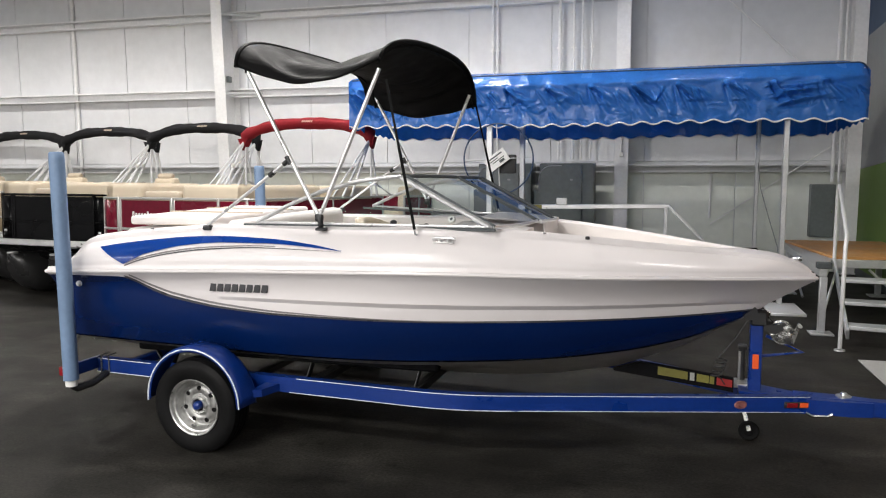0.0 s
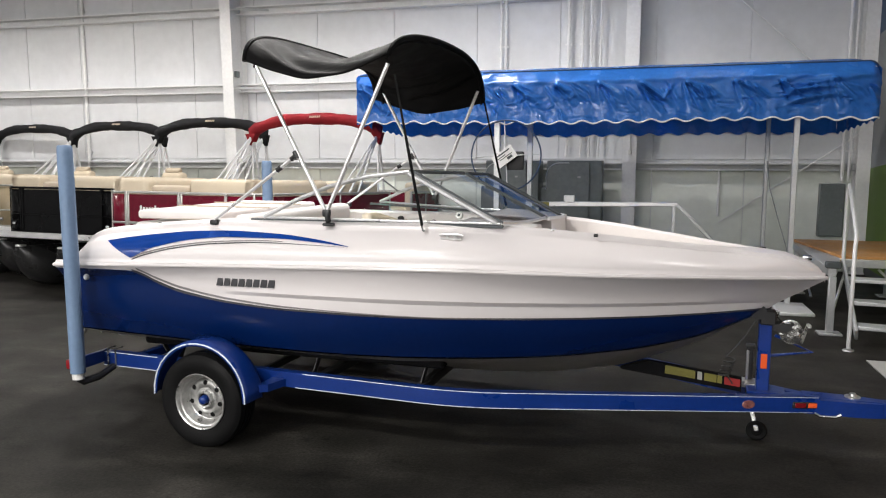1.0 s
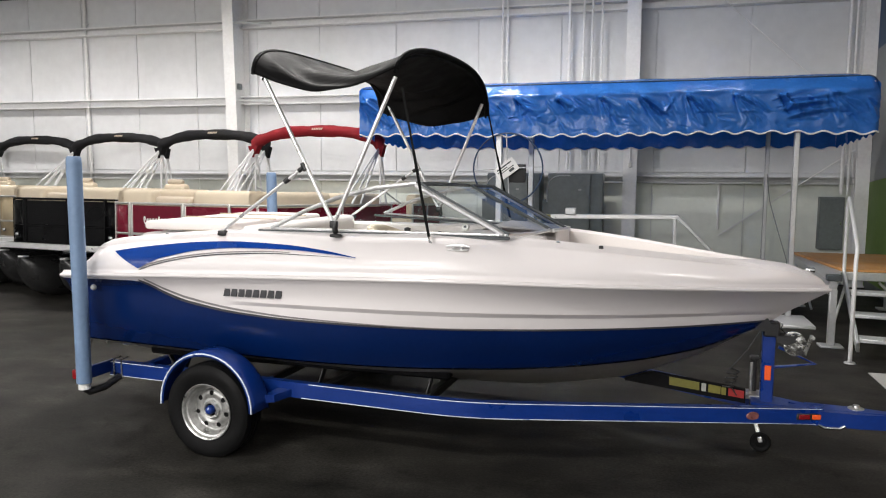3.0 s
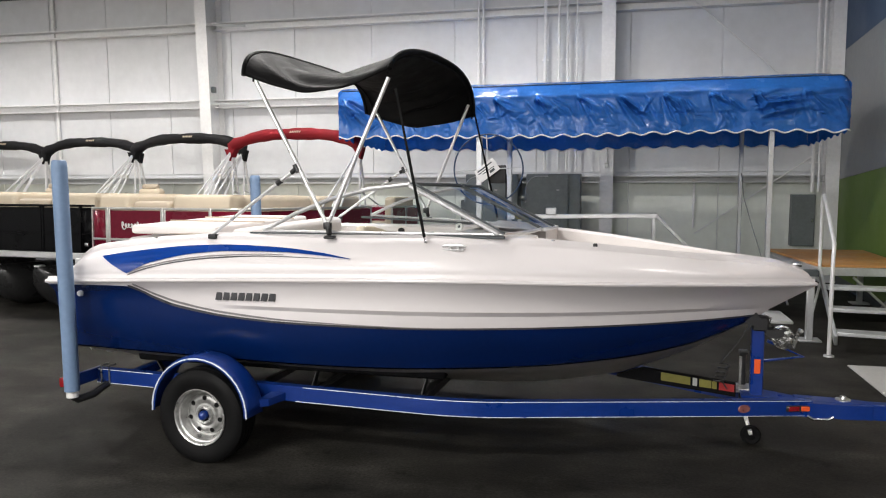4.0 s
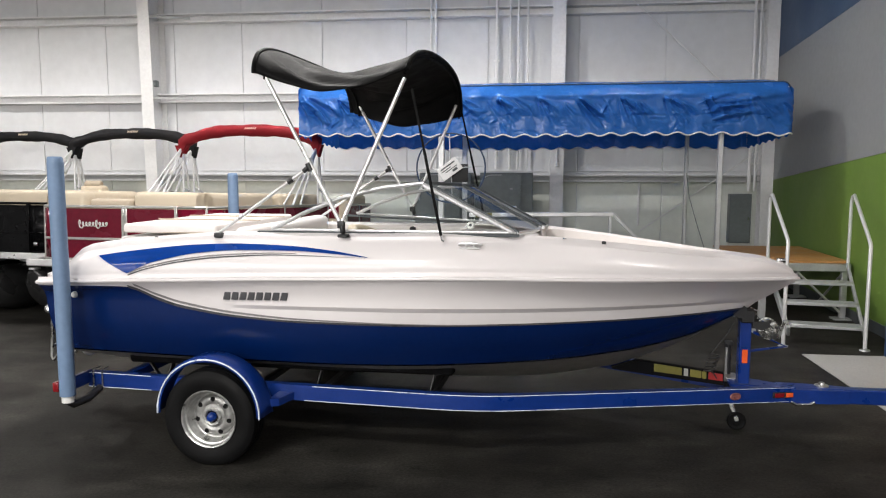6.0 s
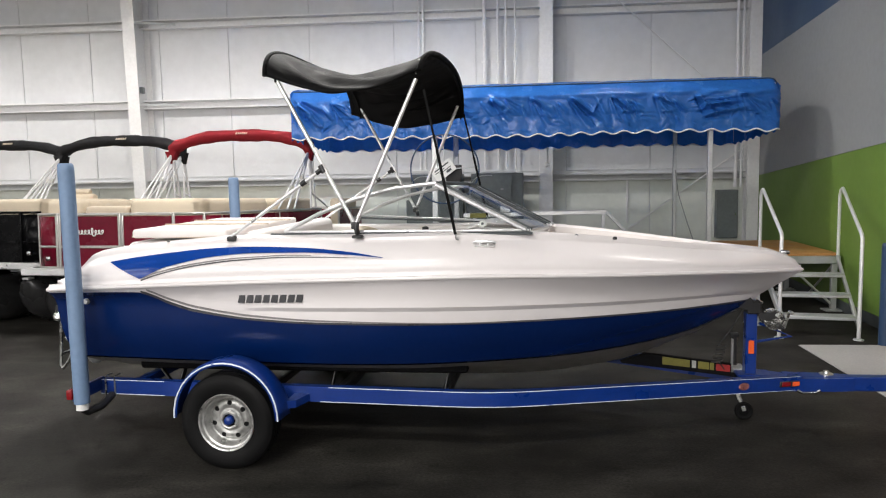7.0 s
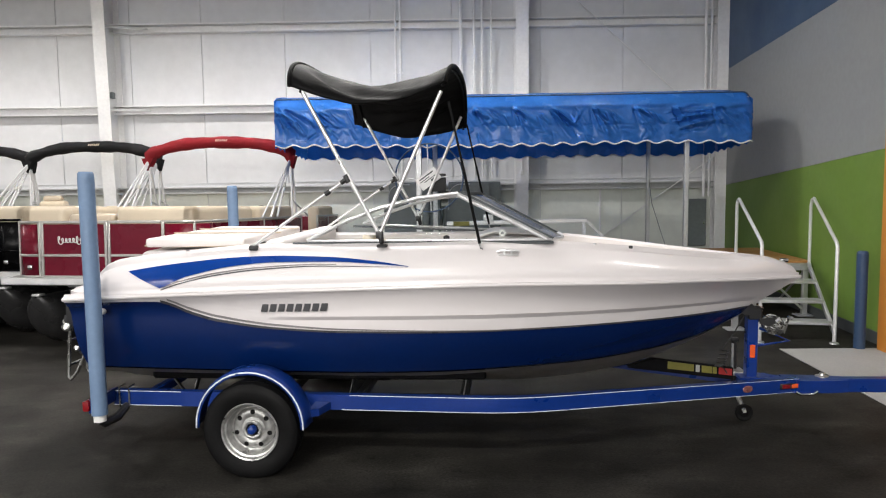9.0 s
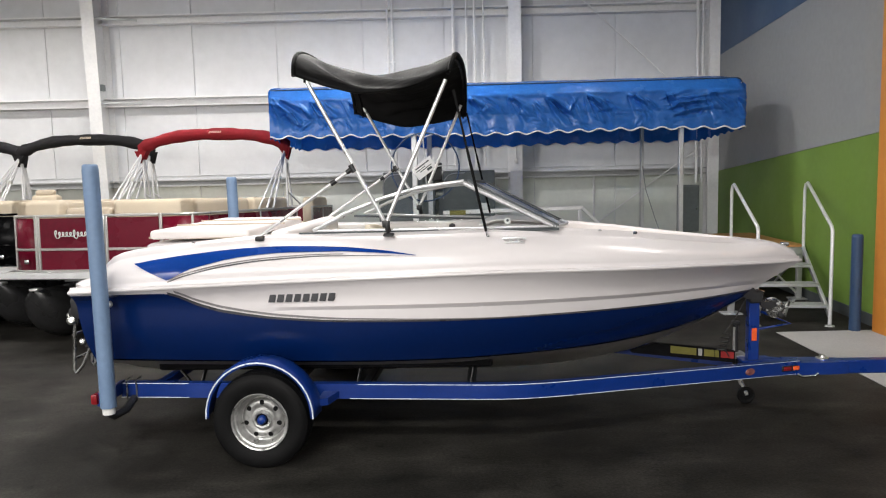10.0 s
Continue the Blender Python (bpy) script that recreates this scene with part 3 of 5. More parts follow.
# the maker's mark on the side, drawn as plain slanted blocks
for i in range(8):
    u = 0.985 + i * 0.0575
    y = side_point((u + 0.36) / 5.15, 1.45).y - 0.012
    w0 = 1.058 + 0.0012 * i
    part("mark_block", Geo().prism([(u, y, w0), (u + 0.042, y, w0), (u + 0.056, y, w0 + 0.052), (u + 0.014, y, w0 + 0.052)], (0, 0.02, 0)), DARK_DECAL, boat, "dark grey slanted block marking")

# rub rail
rail_pts = [Vector((RAIL(s)[0], -RAIL(s)[1] - 0.004, W_RAIL(RAIL(s)[0]) + 0.004)) for s in STATIONS]
g = Geo().tube(rail_pts + [Vector((p.x, -p.y, p.z)) for p in rail_pts[::-1][1:]], 0.020, 8, flat=0.75)
part("rub_rail", g, WHITE_GEL, boat, "white moulded rub rail")

# deck
W_SHO = curve((-0.36, 1.185), (-0.30, 1.195), (-0.24, 1.235), (-0.17, 1.32), (-0.10, 1.368), (0.0, 1.396), (0.29, 1.432), (0.69, 1.468), (1.0, 1.488), (1.84, 1.488), (2.43, 1.497), (2.95, 1.485), (3.4, 1.445), (3.8, 1.395), (4.2, 1.345), (4.57, 1.305), (4.70, 1.262), (4.77, 1.230), (4.80, 1.193), (4.83, 1.158))
SHO_IN = curve((-0.36, 0.10), (0.0, 0.12), (0.4, 0.135), (2.6, 0.135), (3.4, 0.20), (4.2, 0.22), (4.8, 0.06))
IN_V = curve((-0.36, 0.95), (0.9, 0.90), (2.0, 0.89), (2.6, 0.86), (3.1, 0.76), (3.6, 0.56), (4.0, 0.33), (4.25, 0.14), (4.36, 0.0))
deck_rows = []
for s in STATIONS:
    u, b = RAIL(s)
    w0, w2 = W_RAIL(u) + 0.015, W_SHO(u)
    bs = max(b - SHO_IN(u) * min(1, b * 2.2), 0.0)
    row = [Vector((u, -b, w0))]
    bulge = 0.035 * min(1, b * 2)
    row.append(Vector((u, -(b - 0.012 * min(1, b * 4)), w0 + 0.022)))
    for k in range(1, 15):
        q = k / 14
        v = b - 0.014 * min(1, b * 4) + (bs - b) * (q ** 1.6)
        row.append(Vector((u, -max(v + bulge * math.sin(math.pi * q) * 0.6, 0), w0 + 0.022 + (w2 - 0.03 - w0 - 0.022) * q)))
    row.append(Vector((u, -max(bs - 0.02 * min(1, b * 3), 0), w2 - 0.008)))
    inn = min(IN_V(u), max(bs - 0.03, 0))
    crown = 0.022 * min(1, b)
    row.append(Vector((u, -(inn + (bs - inn) * 0.5), w2 + crown * 0.5)))
    row.append(Vector((u, -(inn + 0.015 * min(1, b)), w2 + crown * 0.4)))
    row.append(Vector((u, -inn, w2 - 0.012)))
    deck_rows.append(row)
deck = Geo().grid(deck_rows).grid(leaning(deck_rows))
part("deck", deck, WHITE_GEL, boat, "glossy white gelcoat deck moulding", 50)
# cockpit liner
liner_rows = []
for row, s in zip(deck_rows, STATIONS):
    p = row[-1]
    floor_w = 0.92 if p.x < 3.0 else 1.08
    k = min(1, abs(p.y) * 3)
    liner_rows.append([p, Vector((p.x, p.y * 0.985, p.z - 0.12 * k)), Vector((p.x, p.y * 0.95, floor_w + (p.z - floor_w) * (1 - k))), Vector((p.x, 0, floor_w + (p.z - 0.03 - floor_w) * (1 - k)))])
part("cockpit_liner", Geo().grid(liner_rows).grid(leaning(liner_rows)), VINYL_WHITE, boat, "off-white cockpit and bow liner", 50)

# swim platform
g = Geo()
plat = [(-0.30, 1.10), (-0.40, 1.02), (-0.455, 0.85), (-0.48, 0.5), (-0.49, 0.0)]
outline = [Vector((u, -v, 1.118)) for u, v in plat] + [Vector((u, v, 1.118)) for u, v in plat[::-1][1:]]
g.prism([Vector((0.2, -1.10, 1.118))] + outline + [Vector((0.2, 1.10, 1.118))], (0, 0, 0.065))
swim = part("swim_platform", g, WHITE_GEL, boat, "white moulded swim platform")
part("grab_recess", Geo().box((-0.16, -1.045, 1.225), (0.12, 0.05, 0.018), 0.008, pose(0, 0, 0, 0, 0, 6).to_3x3().to_4x4()), DARK_GREY, boat)

# engine hatch and sun pad
part("engine_hatch", Geo().box((0.46, 0, 1.28), (0.98, 1.5, 0.30), 0.06, seg=4), WHITE_GEL, boat)
pad = part("sun_pad", Geo().box((0.37, 0, 1.486), (0.74, 1.44, 0.066), 0.033, seg=5), VINYL_WHITE, boat, "white vinyl stern sun pad")
part("piping", Geo().tube([(0.02, -0.70, 1.462), (0.85, -0.715, 1.462)], 0.008, 6).tube([(-0.027, -0.66, 1.462), (-0.027, 0.66, 1.462)], 0.008, 6), VINYL_TAN, pad)
for v in (-0.24, 0.24):
    part("seam", Geo().tube([(0.0, v, 1.524), (0.86, v, 1.524)], 0.006, 6), VINYL_TAN, pad)
part("seat_back", Geo().box((0.98, 0, 1.34), (0.16, 1.6, 0.34), 0.06, seg=3), VINYL_WHITE, boat)
for v in (-0.45, 0.45):
    seat = part("bucket_seat", Geo().box((1.66, v, 1.12), (0.46, 0.48, 0.14), 0.06, seg=3), VINYL_BEIGE, boat, "beige vinyl bucket seat")
    g = Geo()
    rows = []
    for i in range(9):
        a = radians(-100 + 25 * i)
        rows.append([(1.60 - 0.20 * math.cos(a), v + 0.25 * math.sin(a), 1.16 + 0.29 * (1 - 0.25 * abs(math.sin(a)) ** 3) * k / 6) for k in range(7)])
    part("backrest", g.grid(rows), VINYL_BEIGE, seat, solid=0.07)
    part("pedestal", Geo().tube([(1.66, v, 0.93), (1.66, v, 1.06)], 0.05, 12), STEEL, seat)

# helm and dashes
for v, side in ((-0.52, "helm"), (0.52, "glove")):
    g = Geo()
    rows = []
    for i in range(7):
        t = i / 6
        rows.append([(2.28 + 0.04 * t, v - 0.33 + 0.66 * t, 0.95), (2.30, v - 0.33 + 0.66 * t, 1.30), (2.36, v - 0.33 + 0.66 * t, 1.44), (2.50, v - 0.33 + 0.66 * t, 1.485), (2.80, v - 0.33 + 0.66 * t, 1.47), (3.0, v - 0.33 + 0.66 * t, 1.45), (3.02, v - 0.33 + 0.66 * t, 1.08)])
    part("dashboard", g.grid(rows), VINYL_WHITE, boat, "off-white moulded dash", solid=0.01)
m = Matrix.Translation((2.24, -0.52, 1.33)) @ Euler((0, radians(-62), 0)).to_matrix().to_4x4()
g = Geo().tube([m @ Vector((0.17 * math.cos(a * math.pi / 14), 0.17 * math.sin(a * math.pi / 14), 0)) for a in range(28)], 0.014, 8, closed=True)
wheel_part = part("steering_wheel", g, BLACK, boat, "black steering wheel")
g = Geo().lathe([(0.0, 0.015), (0.04, 0.012), (0.05, -0.02), (0.0, -0.05)], 14, m)
for k in range(3):
    a = radians(90 + 120 * k)
    g.tube([m @ Vector((0, 0, 0)), m @ Vector((0.168 * math.cos(a), 0.168 * math.sin(a), 0))], 0.009, 6)
part("hub", g, ALU, wheel_part)
horn = part("dash_horn", Geo().lathe([(0.0, 0.008), (0.012, 0.008), (0.018, 0.013), (0.023, 0.011), (0.026, 0.005), (0.026, -0.01), (0.0, -0.012)], 20, Matrix.Translation((2.58, -0.75, 1.545)) @ Euler((radians(70), 0, 0)).to_matrix().to_4x4()), CAP_WHITE, boat, "white round dash horn")
part("horn_grille", Geo().lathe([(0.0, 0.0095), (0.0095, 0.009)], 16, Matrix.Translation((2.58, -0.75, 1.545)) @ Euler((radians(70), 0, 0)).to_matrix().to_4x4()), DARK_GREY, horn)
part("throttle", Geo().tube([(2.1, -0.84, 1.36), (2.16, -0.82, 1.47), (2.19, -0.81, 1.50)], 0.012, 8).lathe([(0, 0.03), (0.022, 0.02), (0.022, -0.02), (0, -0.03)], 10, Matrix.Translation((2.2, -0.81, 1.51))), BLACK, boat)
# bow seats
for v in (-1, 1):
    rows = []
    for i in range(10):
        u = 3.08 + 0.95 * i / 9
        o = max(IN_V(u) - 0.05, 0.05)
        rows.append([(u, v * o, 1.13), (u, v * o, 1.28), (u, v * (o - 0.05), 1.315), (u, v * max(o - 0.34, 0.02), 1.31), (u, v * max(o - 0.36, 0.01), 1.13)])
    part("bow_cushion", Geo().grid(rows), VINYL_WHITE, boat, "white vinyl bow cushion")

# windshield
for sgn in (1, -1):
    rear, peak, low = Vector((1.27, -0.965 * sgn, 1.515)), Vector((2.29, -0.885 * sgn, 1.825)), Vector((2.90, -0.93 * sgn, 1.515))
    if sgn < 0:
        peak, low = Vector((2.30, 0.885, 1.775)), Vector((2.93, 0.93, 1.44))
    c_top, c_low = (Vector((2.41, -0.11, 1.803)), Vector((3.0, -0.06, 1.49))) if sgn > 0 else (Vector((2.425, -0.08, 1.80)), Vector((3.02, -0.03, 1.485)))
    mid = (rear + peak) / 2 + Vector((-0.04, 0, 0.055))
    ws = part("windshield", Geo().tube([rear, rear.lerp(mid, 0.5) + Vector((0, 0, 0.012)), mid, mid.lerp(peak, 0.5) + Vector((0, 0, 0.02)), peak], 0.0145, 8).beam(peak + Vector((-0.008, 0, -0.006)), low + Vector((-0.014, 0, 0)), 0.038, 0.032, 0.010).tube([rear, low], 0.009, 8), FRAME_ALU, boat, "aluminium framed windshield half")
    part("post_gasket", Geo().beam(peak + Vector((0.018, 0, 0.002)), low + Vector((0.014, 0, 0)), 0.006, 0.03, 0.002), DARK_GREY, ws, "dark rubber gasket")
    part("sill_gasket", Geo().beam(rear + Vector((-0.1, 0, -0.018)), low + Vector((0.02, 0, -0.018)), 0.022, 0.018, 0.004), DARK_GREY, ws, "dark rubber sill gasket")
    part("side_pane", Geo().ngon([rear, mid, peak, low]), GLASS, ws, "clear side glass")
    rows = []
    for i in range(13):
        t = i / 12
        swell = Vector((0.06 * math.sin(math.pi * t ** 0.8), 0, 0))
        rows.append([low.lerp(c_low, t) + swell, peak.lerp(c_top, t) + swell])
    part("front_pane", Geo().grid(rows), NEAR_TINT if sgn > 0 else TINT, ws, "lightly tinted front glass")
    part("top_rail", Geo().tube([r[1] for r in rows], 0.012, 8), DARK_GREY, ws)
    part("bottom_rail", Geo().tube([r[0] for r in rows], 0.012, 8), ALU, ws)
    if sgn < 0:
        part("walkthrough_post", Geo().beam(rows[5][1], rows[5][0], 0.025, 0.02, 0.005), DARK_GREY, ws)
part("centre_post", Geo().beam((2.417, -0.095, 1.805), (3.01, -0.045, 1.49), 0.018, 0.02, 0.005), DARK_GREY, boat, "dark centre windshield post")

# deck hardware
def cleat(u, v, w):
    g = Geo().tube([(u - 0.075, v, w + 0.02), (u - 0.05, v, w + 0.026), (u + 0.05, v, w + 0.026), (u + 0.075, v, w + 0.02)], [0.006, 0.01, 0.01, 0.006], 8)
    g.tube([(u - 0.025, v, w), (u - 0.025, v, w + 0.026)], 0.009, 8).tube([(u + 0.025, v, w), (u + 0.025, v, w + 0.026)], 0.009, 8).box((u, v, w), (0.13, 0.035, 0.008), 0.003)
    return part("cleat", g, ALU, boat, "chrome deck cleat")


cleat(2.62, -1.035, 1.425)
cleat(2.62, 1.035, 1.425 - LEAN)
cleat(0.1, -0.98, 1.36)
cleat(0.1, 0.98, 1.36 - LEAN)
part("navigation_light", Geo().box((4.715, 0, 1.272), (0.06, 0.05, 0.032), 0.012, seg=2), CHROME, boat, "chrome bow light")
part("bow_eye", Geo().tube([(4.52, 0, 0.92), (4.57, 0, 0.90), (4.56, 0, 0.87), (4.50, 0, 0.885)], 0.008, 8), CHROME, boat)
part("drain_fitting", Geo().lathe([(0.0, 0.012), (0.016, 0.010), (0.022, 0.0), (0.022, -0.01)], 18, Matrix.Translation((-0.10, -1.150, 1.06)) @ Euler((radians(90), 0, 0)).to_matrix().to_4x4()), CAP_WHITE, boat, "round white hull fitting")
for u in (0.45, 3.2, 3.45):
    part("snap_button", Geo().lathe([(0, 0.008), (0.010, 0.006), (0.012, 0)] if u < 3.3 else [(0, 0.010), (0.010, 0.009), (0.014, 0.004), (0.014, -0.01)], 12, Matrix.Translation((u, -(rail_v(u) - 0.16), W_SHO(u) + 0.006))), BLACK if u > 3.3 else CHROME, boat)
# stern drive, tilted up for the road
g = Geo().box((-0.46, 0, 0.74), (0.30, 0.26, 0.34), 0.07, seg=3).box((-0.60, 0, 0.62), (0.20, 0.09, 0.5), 0.035, seg=3).box((-0.56, 0, 0.70), (0.42, 0.26, 0.02), 0.008)
drive = part("stern_drive", g, BLACK, boat, "black stern drive with propeller", 45)
part("gear_case", Geo().lathe([(0, 0.26), (0.04, 0.2), (0.055, 0.05), (0.055, -0.12), (0.02, -0.2), (0, -0.2)], 16, Matrix.Translation((-0.62, 0, 0.48)) @ Euler((0, radians(90), 0)).to_matrix().to_4x4()), BLACK, drive)
for k in range(3):
    a = radians(120 * k + 20)
    m = Matrix.Translation((-0.80, 0, 0.48)) @ Euler((a, 0, 0)).to_matrix().to_4x4() @ Matrix.Translation((0, 0, 0.10)) @ Euler((0, 0, radians(35))).to_matrix().to_4x4()
    part("propeller_blade", Geo().lathe([(0, 0.006), (0.05, 0.005), (0.07, 0), (0.05, -0.005), (0, -0.006)], 14, m @ Euler((0, radians(90), 0)).to_matrix().to_4x4()), STEEL, drive)
# boarding ladder and trim gear at the stern
lad = [(-0.600, -0.72, 0.86), (-0.615, -0.72, 0.80), (-0.640, -0.72, 0.50), (-0.625, -0.72, 0.470), (-0.570, -0.72, 0.53), (-0.50, -0.72, 0.67)]
ladder = part("boarding_ladder", Geo().tube(lad, 0.013, 8), DULL_STEEL, boat, "folded stainless boarding ladder")
part("ladder_rail", Geo().tube([(p[0], p[1] + 0.24, p[2]) for p in lad], 0.013, 8), DULL_STEEL, ladder)
for w in (0.58, 0.76):
    part("rung", Geo().tube([(-0.63, -0.72, w), (-0.63, -0.48, w)], 0.012, 8), CHROME, ladder)
part("ladder_bracket", Geo().box((-0.54, -0.70, 0.96), (0.17, 0.10, 0.17), 0.03, seg=2).box((-0.61, -0.66, 0.90), (0.08, 0.16, 0.12), 0.025, seg=2).beam((-0.50, -0.70, 0.92), (-0.52, -0.70, 0.66), 0.07, 0.06, 0.012, up=(0, 1, 0)), BLACK, boat, "black stern bracket")
part("trim_ram", Geo().tube([(-0.34, -0.45, 0.62), (-0.62, -0.40, 0.80)], 0.028, 12), BLACK, boat)
for u, v, w, r in ((-0.615, -0.75, 0.875, 0.036), (-0.70, -0.62, 0.885, 0.028), (-0.545, -0.75, 0.715, 0.024)):
    part("swivel_fitting", Geo().lathe([(0, 0.6 * r), (0.6 * r, 0.5 * r), (r, 0), (0.9 * r, -0.6 * r), (0, -0.7 * r)], 14, Matrix.Translation((u, v, w)) @ Euler((radians(70), 0, radians(25))).to_matrix().to_4x4()), DULL_STEEL, boat)

# deck-side graphics follow the flank
def flank(u, w):
    """The point of the deck flank at u and height w."""
    s = (u + 0.36) / 5.19
    b = rail_v(u)
    w0, w2 = W_RAIL(u) + 0.015, W_SHO(u)
    bs = b - SHO_IN(u)
    q = (w - w0 - 0.022) / (w2 - 0.03 - w0 - 0.022)
    if q > 1:
        return Vector((u, -(bs - 0.02 * min(1, (q - 1) * 4)), w))
    q = max(q, 0)
    return Vector((u, -(b - 0.014 + (bs - b) * q ** 1.6 + 0.035 * math.sin(math.pi * q) * 0.6), w))


def flank_strip(u0, u1, up, lo, lift, n=48):
    rows = []
    for i in range(n + 1):
        u = u0 + (u1 - u0) * i / n
        rows.append([flank(u, lo(u) + (up(u) - lo(u)) * k / 6) + Vector((0, -lift, lift * 0.4)) for k in range(7)])
    return Geo().grid(rows)


SW_UP = curve((0.075, 1.326), (0.25, 1.354), (0.5, 1.385), (0.8, 1.413), (1.1, 1.424), (1.45, 1.416), (1.75, 1.392), (1.98, 1.360))
SW_FROM = curve((0.318, 1.216), (0.40, 1.255), (0.5, 1.297), (0.8, 1.360), (1.1, 1.385), (1.45, 1.388), (1.75, 1.375), (1.98, 1.357))


def SW_LO(u):
    return 1.324 - (u - 0.075) / 0.243 * 0.108 if u < 0.318 else SW_FROM(u)


part("swoosh_decal", flank_strip(0.075, 1.98, SW_UP, SW_LO, 0.008, 96), BLUE_DECAL, boat, "royal blue swoosh decal")
LN = curve((0.30, 1.20), (0.45, 1.250), (0.7, 1.305), (1.0, 1.342), (1.4, 1.362), (1.8, 1.358), (2.0, 1.352))
part("swoosh_line", flank_strip(0.32, 1.98, lambda u: LN(u) + 0.004 * min(1, 2.05 - u), lambda u: LN(u) - 0.004 * min(1, 2.05 - u), 0.005), DARK_DECAL, boat, "thin dark accent line")
part("swoosh_line", flank_strip(0.34, 1.5, lambda u: LN(u) + 0.022 - 0.006 * u, lambda u: LN(u) + 0.010 - 0.001 * u, 0.005), GREY_DECAL, boat, "silver accent line")

# ---- bimini top ----
bimini = thing("bimini_top", "black canvas bimini top on folding aluminium bows over the cockpit", "bimini top", BOAT_AT)
NA, NB = 44, 52


def canopy_point(a, b):
    """Fabric of the bimini: a from stern to bow, b across."""
    sag = math.sin(math.pi * a) ** 1.1
    w_end = 2.488 - 0.048 * b - 0.125 * sag - 0.05 * max(0.0, b) * a ** 3
    w_mid = 2.745 - 0.012 * a - 0.16 * sag
    p = 3.8 - 3.0 * a + 1.5 * a * a
    w = w_end + (w_mid - w_end) * (1 - abs(b) ** p)
    v = 1.045 * math.sin(b * math.pi / 2 * 0.94) / math.sin(math.pi / 2 * 0.94)
    return Vector((1.205 + a * 1.015 - 0.03 * math.cos(math.pi * a) * (1 - b * b), v, w))


rows = []
for i in range(NA + 1):
    a = i / NA
    row = []
    for j in range(NB + 1):
        b = -1 + 2 * j / NB
        q = canopy_point(a, b)
        sag = math.sin(math.pi * a)
        q.z += sag * (0.010 * noise.noise(Vector((q.x * 2.5, q.y * 2.2, 0))) + 0.028 * math.sin(15 * a + 27 * b + 5 * noise.noise(Vector((q.x * 1.6, q.y * 1.6, 8)))) * min(1, abs(b) * 1.6) * (1 - b ** 8) * (1 - (2 * a - 1) ** 6) + 0.0045 * math.sin(17 * a + 9 * b + 2.5 * noise.noise(Vector((q.x * 2, q.y * 2, 3)))))
        row.append(q)
    rows.append(row)
part("canopy", Geo().grid(rows), BLACK_CLOTH, bimini, "sagging black canvas", 80, solid=0.012)
for a in (0.0, 1.0):
    part("hem", Geo().tube([canopy_point(a, -1 + k / 20) for k in range(41)], 0.017, 8), BLACK_CLOTH, bimini)
for sgn in (-1, 1):
    y = sgn * -1.0
    foot = Vector((1.795, y * 1.045, 1.50))
    clamp = Vector((1.777, y * 1.035, 1.56))
    part("deck_hinge", Geo().box(foot + Vector((0, 0, -0.012)), (0.07, 0.05, 0.02), 0.006).beam(foot, clamp + Vector((0, 0, 0.02)), 0.035, 0.03, 0.008).box(clamp, (0.05, 0.04, 0.05), 0.012, seg=2), BLACK, bimini, "black hinge fitting")
    for top, ln in (((1.275, y * 1.03, 2.515), "rear_leg"), ((2.19, y * 0.985, 2.49), "front_leg")):
        part(ln, Geo().tube([clamp, Vector(top)], 0.0135, 10), ALU, bimini)
    for share in (0.07, 0.985):
        part("bow_pocket", Geo().tube([canopy_point(share, -y * (-1 + k / 14) * 0.985) - Vector((0, 0, 0.028)) for k in range(15)], 0.009, 8), BLACK_CLOTH, bimini)
    joint = Vector((1.568, y * 1.035, 1.93))
    arm = Vector((0.917, y * 1.02, 1.49))
    part("brace", Geo().tube([joint, arm], 0.0115, 10), ALU, bimini)
    d = (arm - joint).normalized()
    part("joint_fitting", Geo().tube([joint - Vector((-0.03, 0, 0.06)) * 0.4, joint + Vector((-0.03, 0, 0.06)) * 0.4], 0.020, 10).tube([joint + d * 0.01, joint + d * 0.05], 0.016, 10), BLACK, bimini, "black plastic slide fitting")
    part("brace_collar", Geo().tube([joint + d * 0.14, joint + d * 0.18], 0.017, 10), BLACK, bimini)
    part("brace_foot", Geo().box(arm + Vector((0, 0, -0.015)), (0.06, 0.045, 0.035), 0.01, seg=2), BLACK, bimini)
    s0, s1 = Vector((2.24, y * 1.0, 2.42)), Vector((2.437, y * 1.05, 1.50))
    mid = s0.lerp(s1, 0.42)
    part("strap", Geo().beam(s0, mid, 0.015, 0.003, 0.001, up=(0, 1, 0)).beam(mid, s1, 0.019, 0.006, 0.002, up=(0, 1, 0)), BLACK_CLOTH, bimini, "black webbing strap, doubled below")
    part("strap_hook", Geo().tube([s1, s1 + Vector((0.005, 0, -0.03)), s1 + Vector((0.02, 0, -0.035))], 0.006, 8), CHROME, bimini)

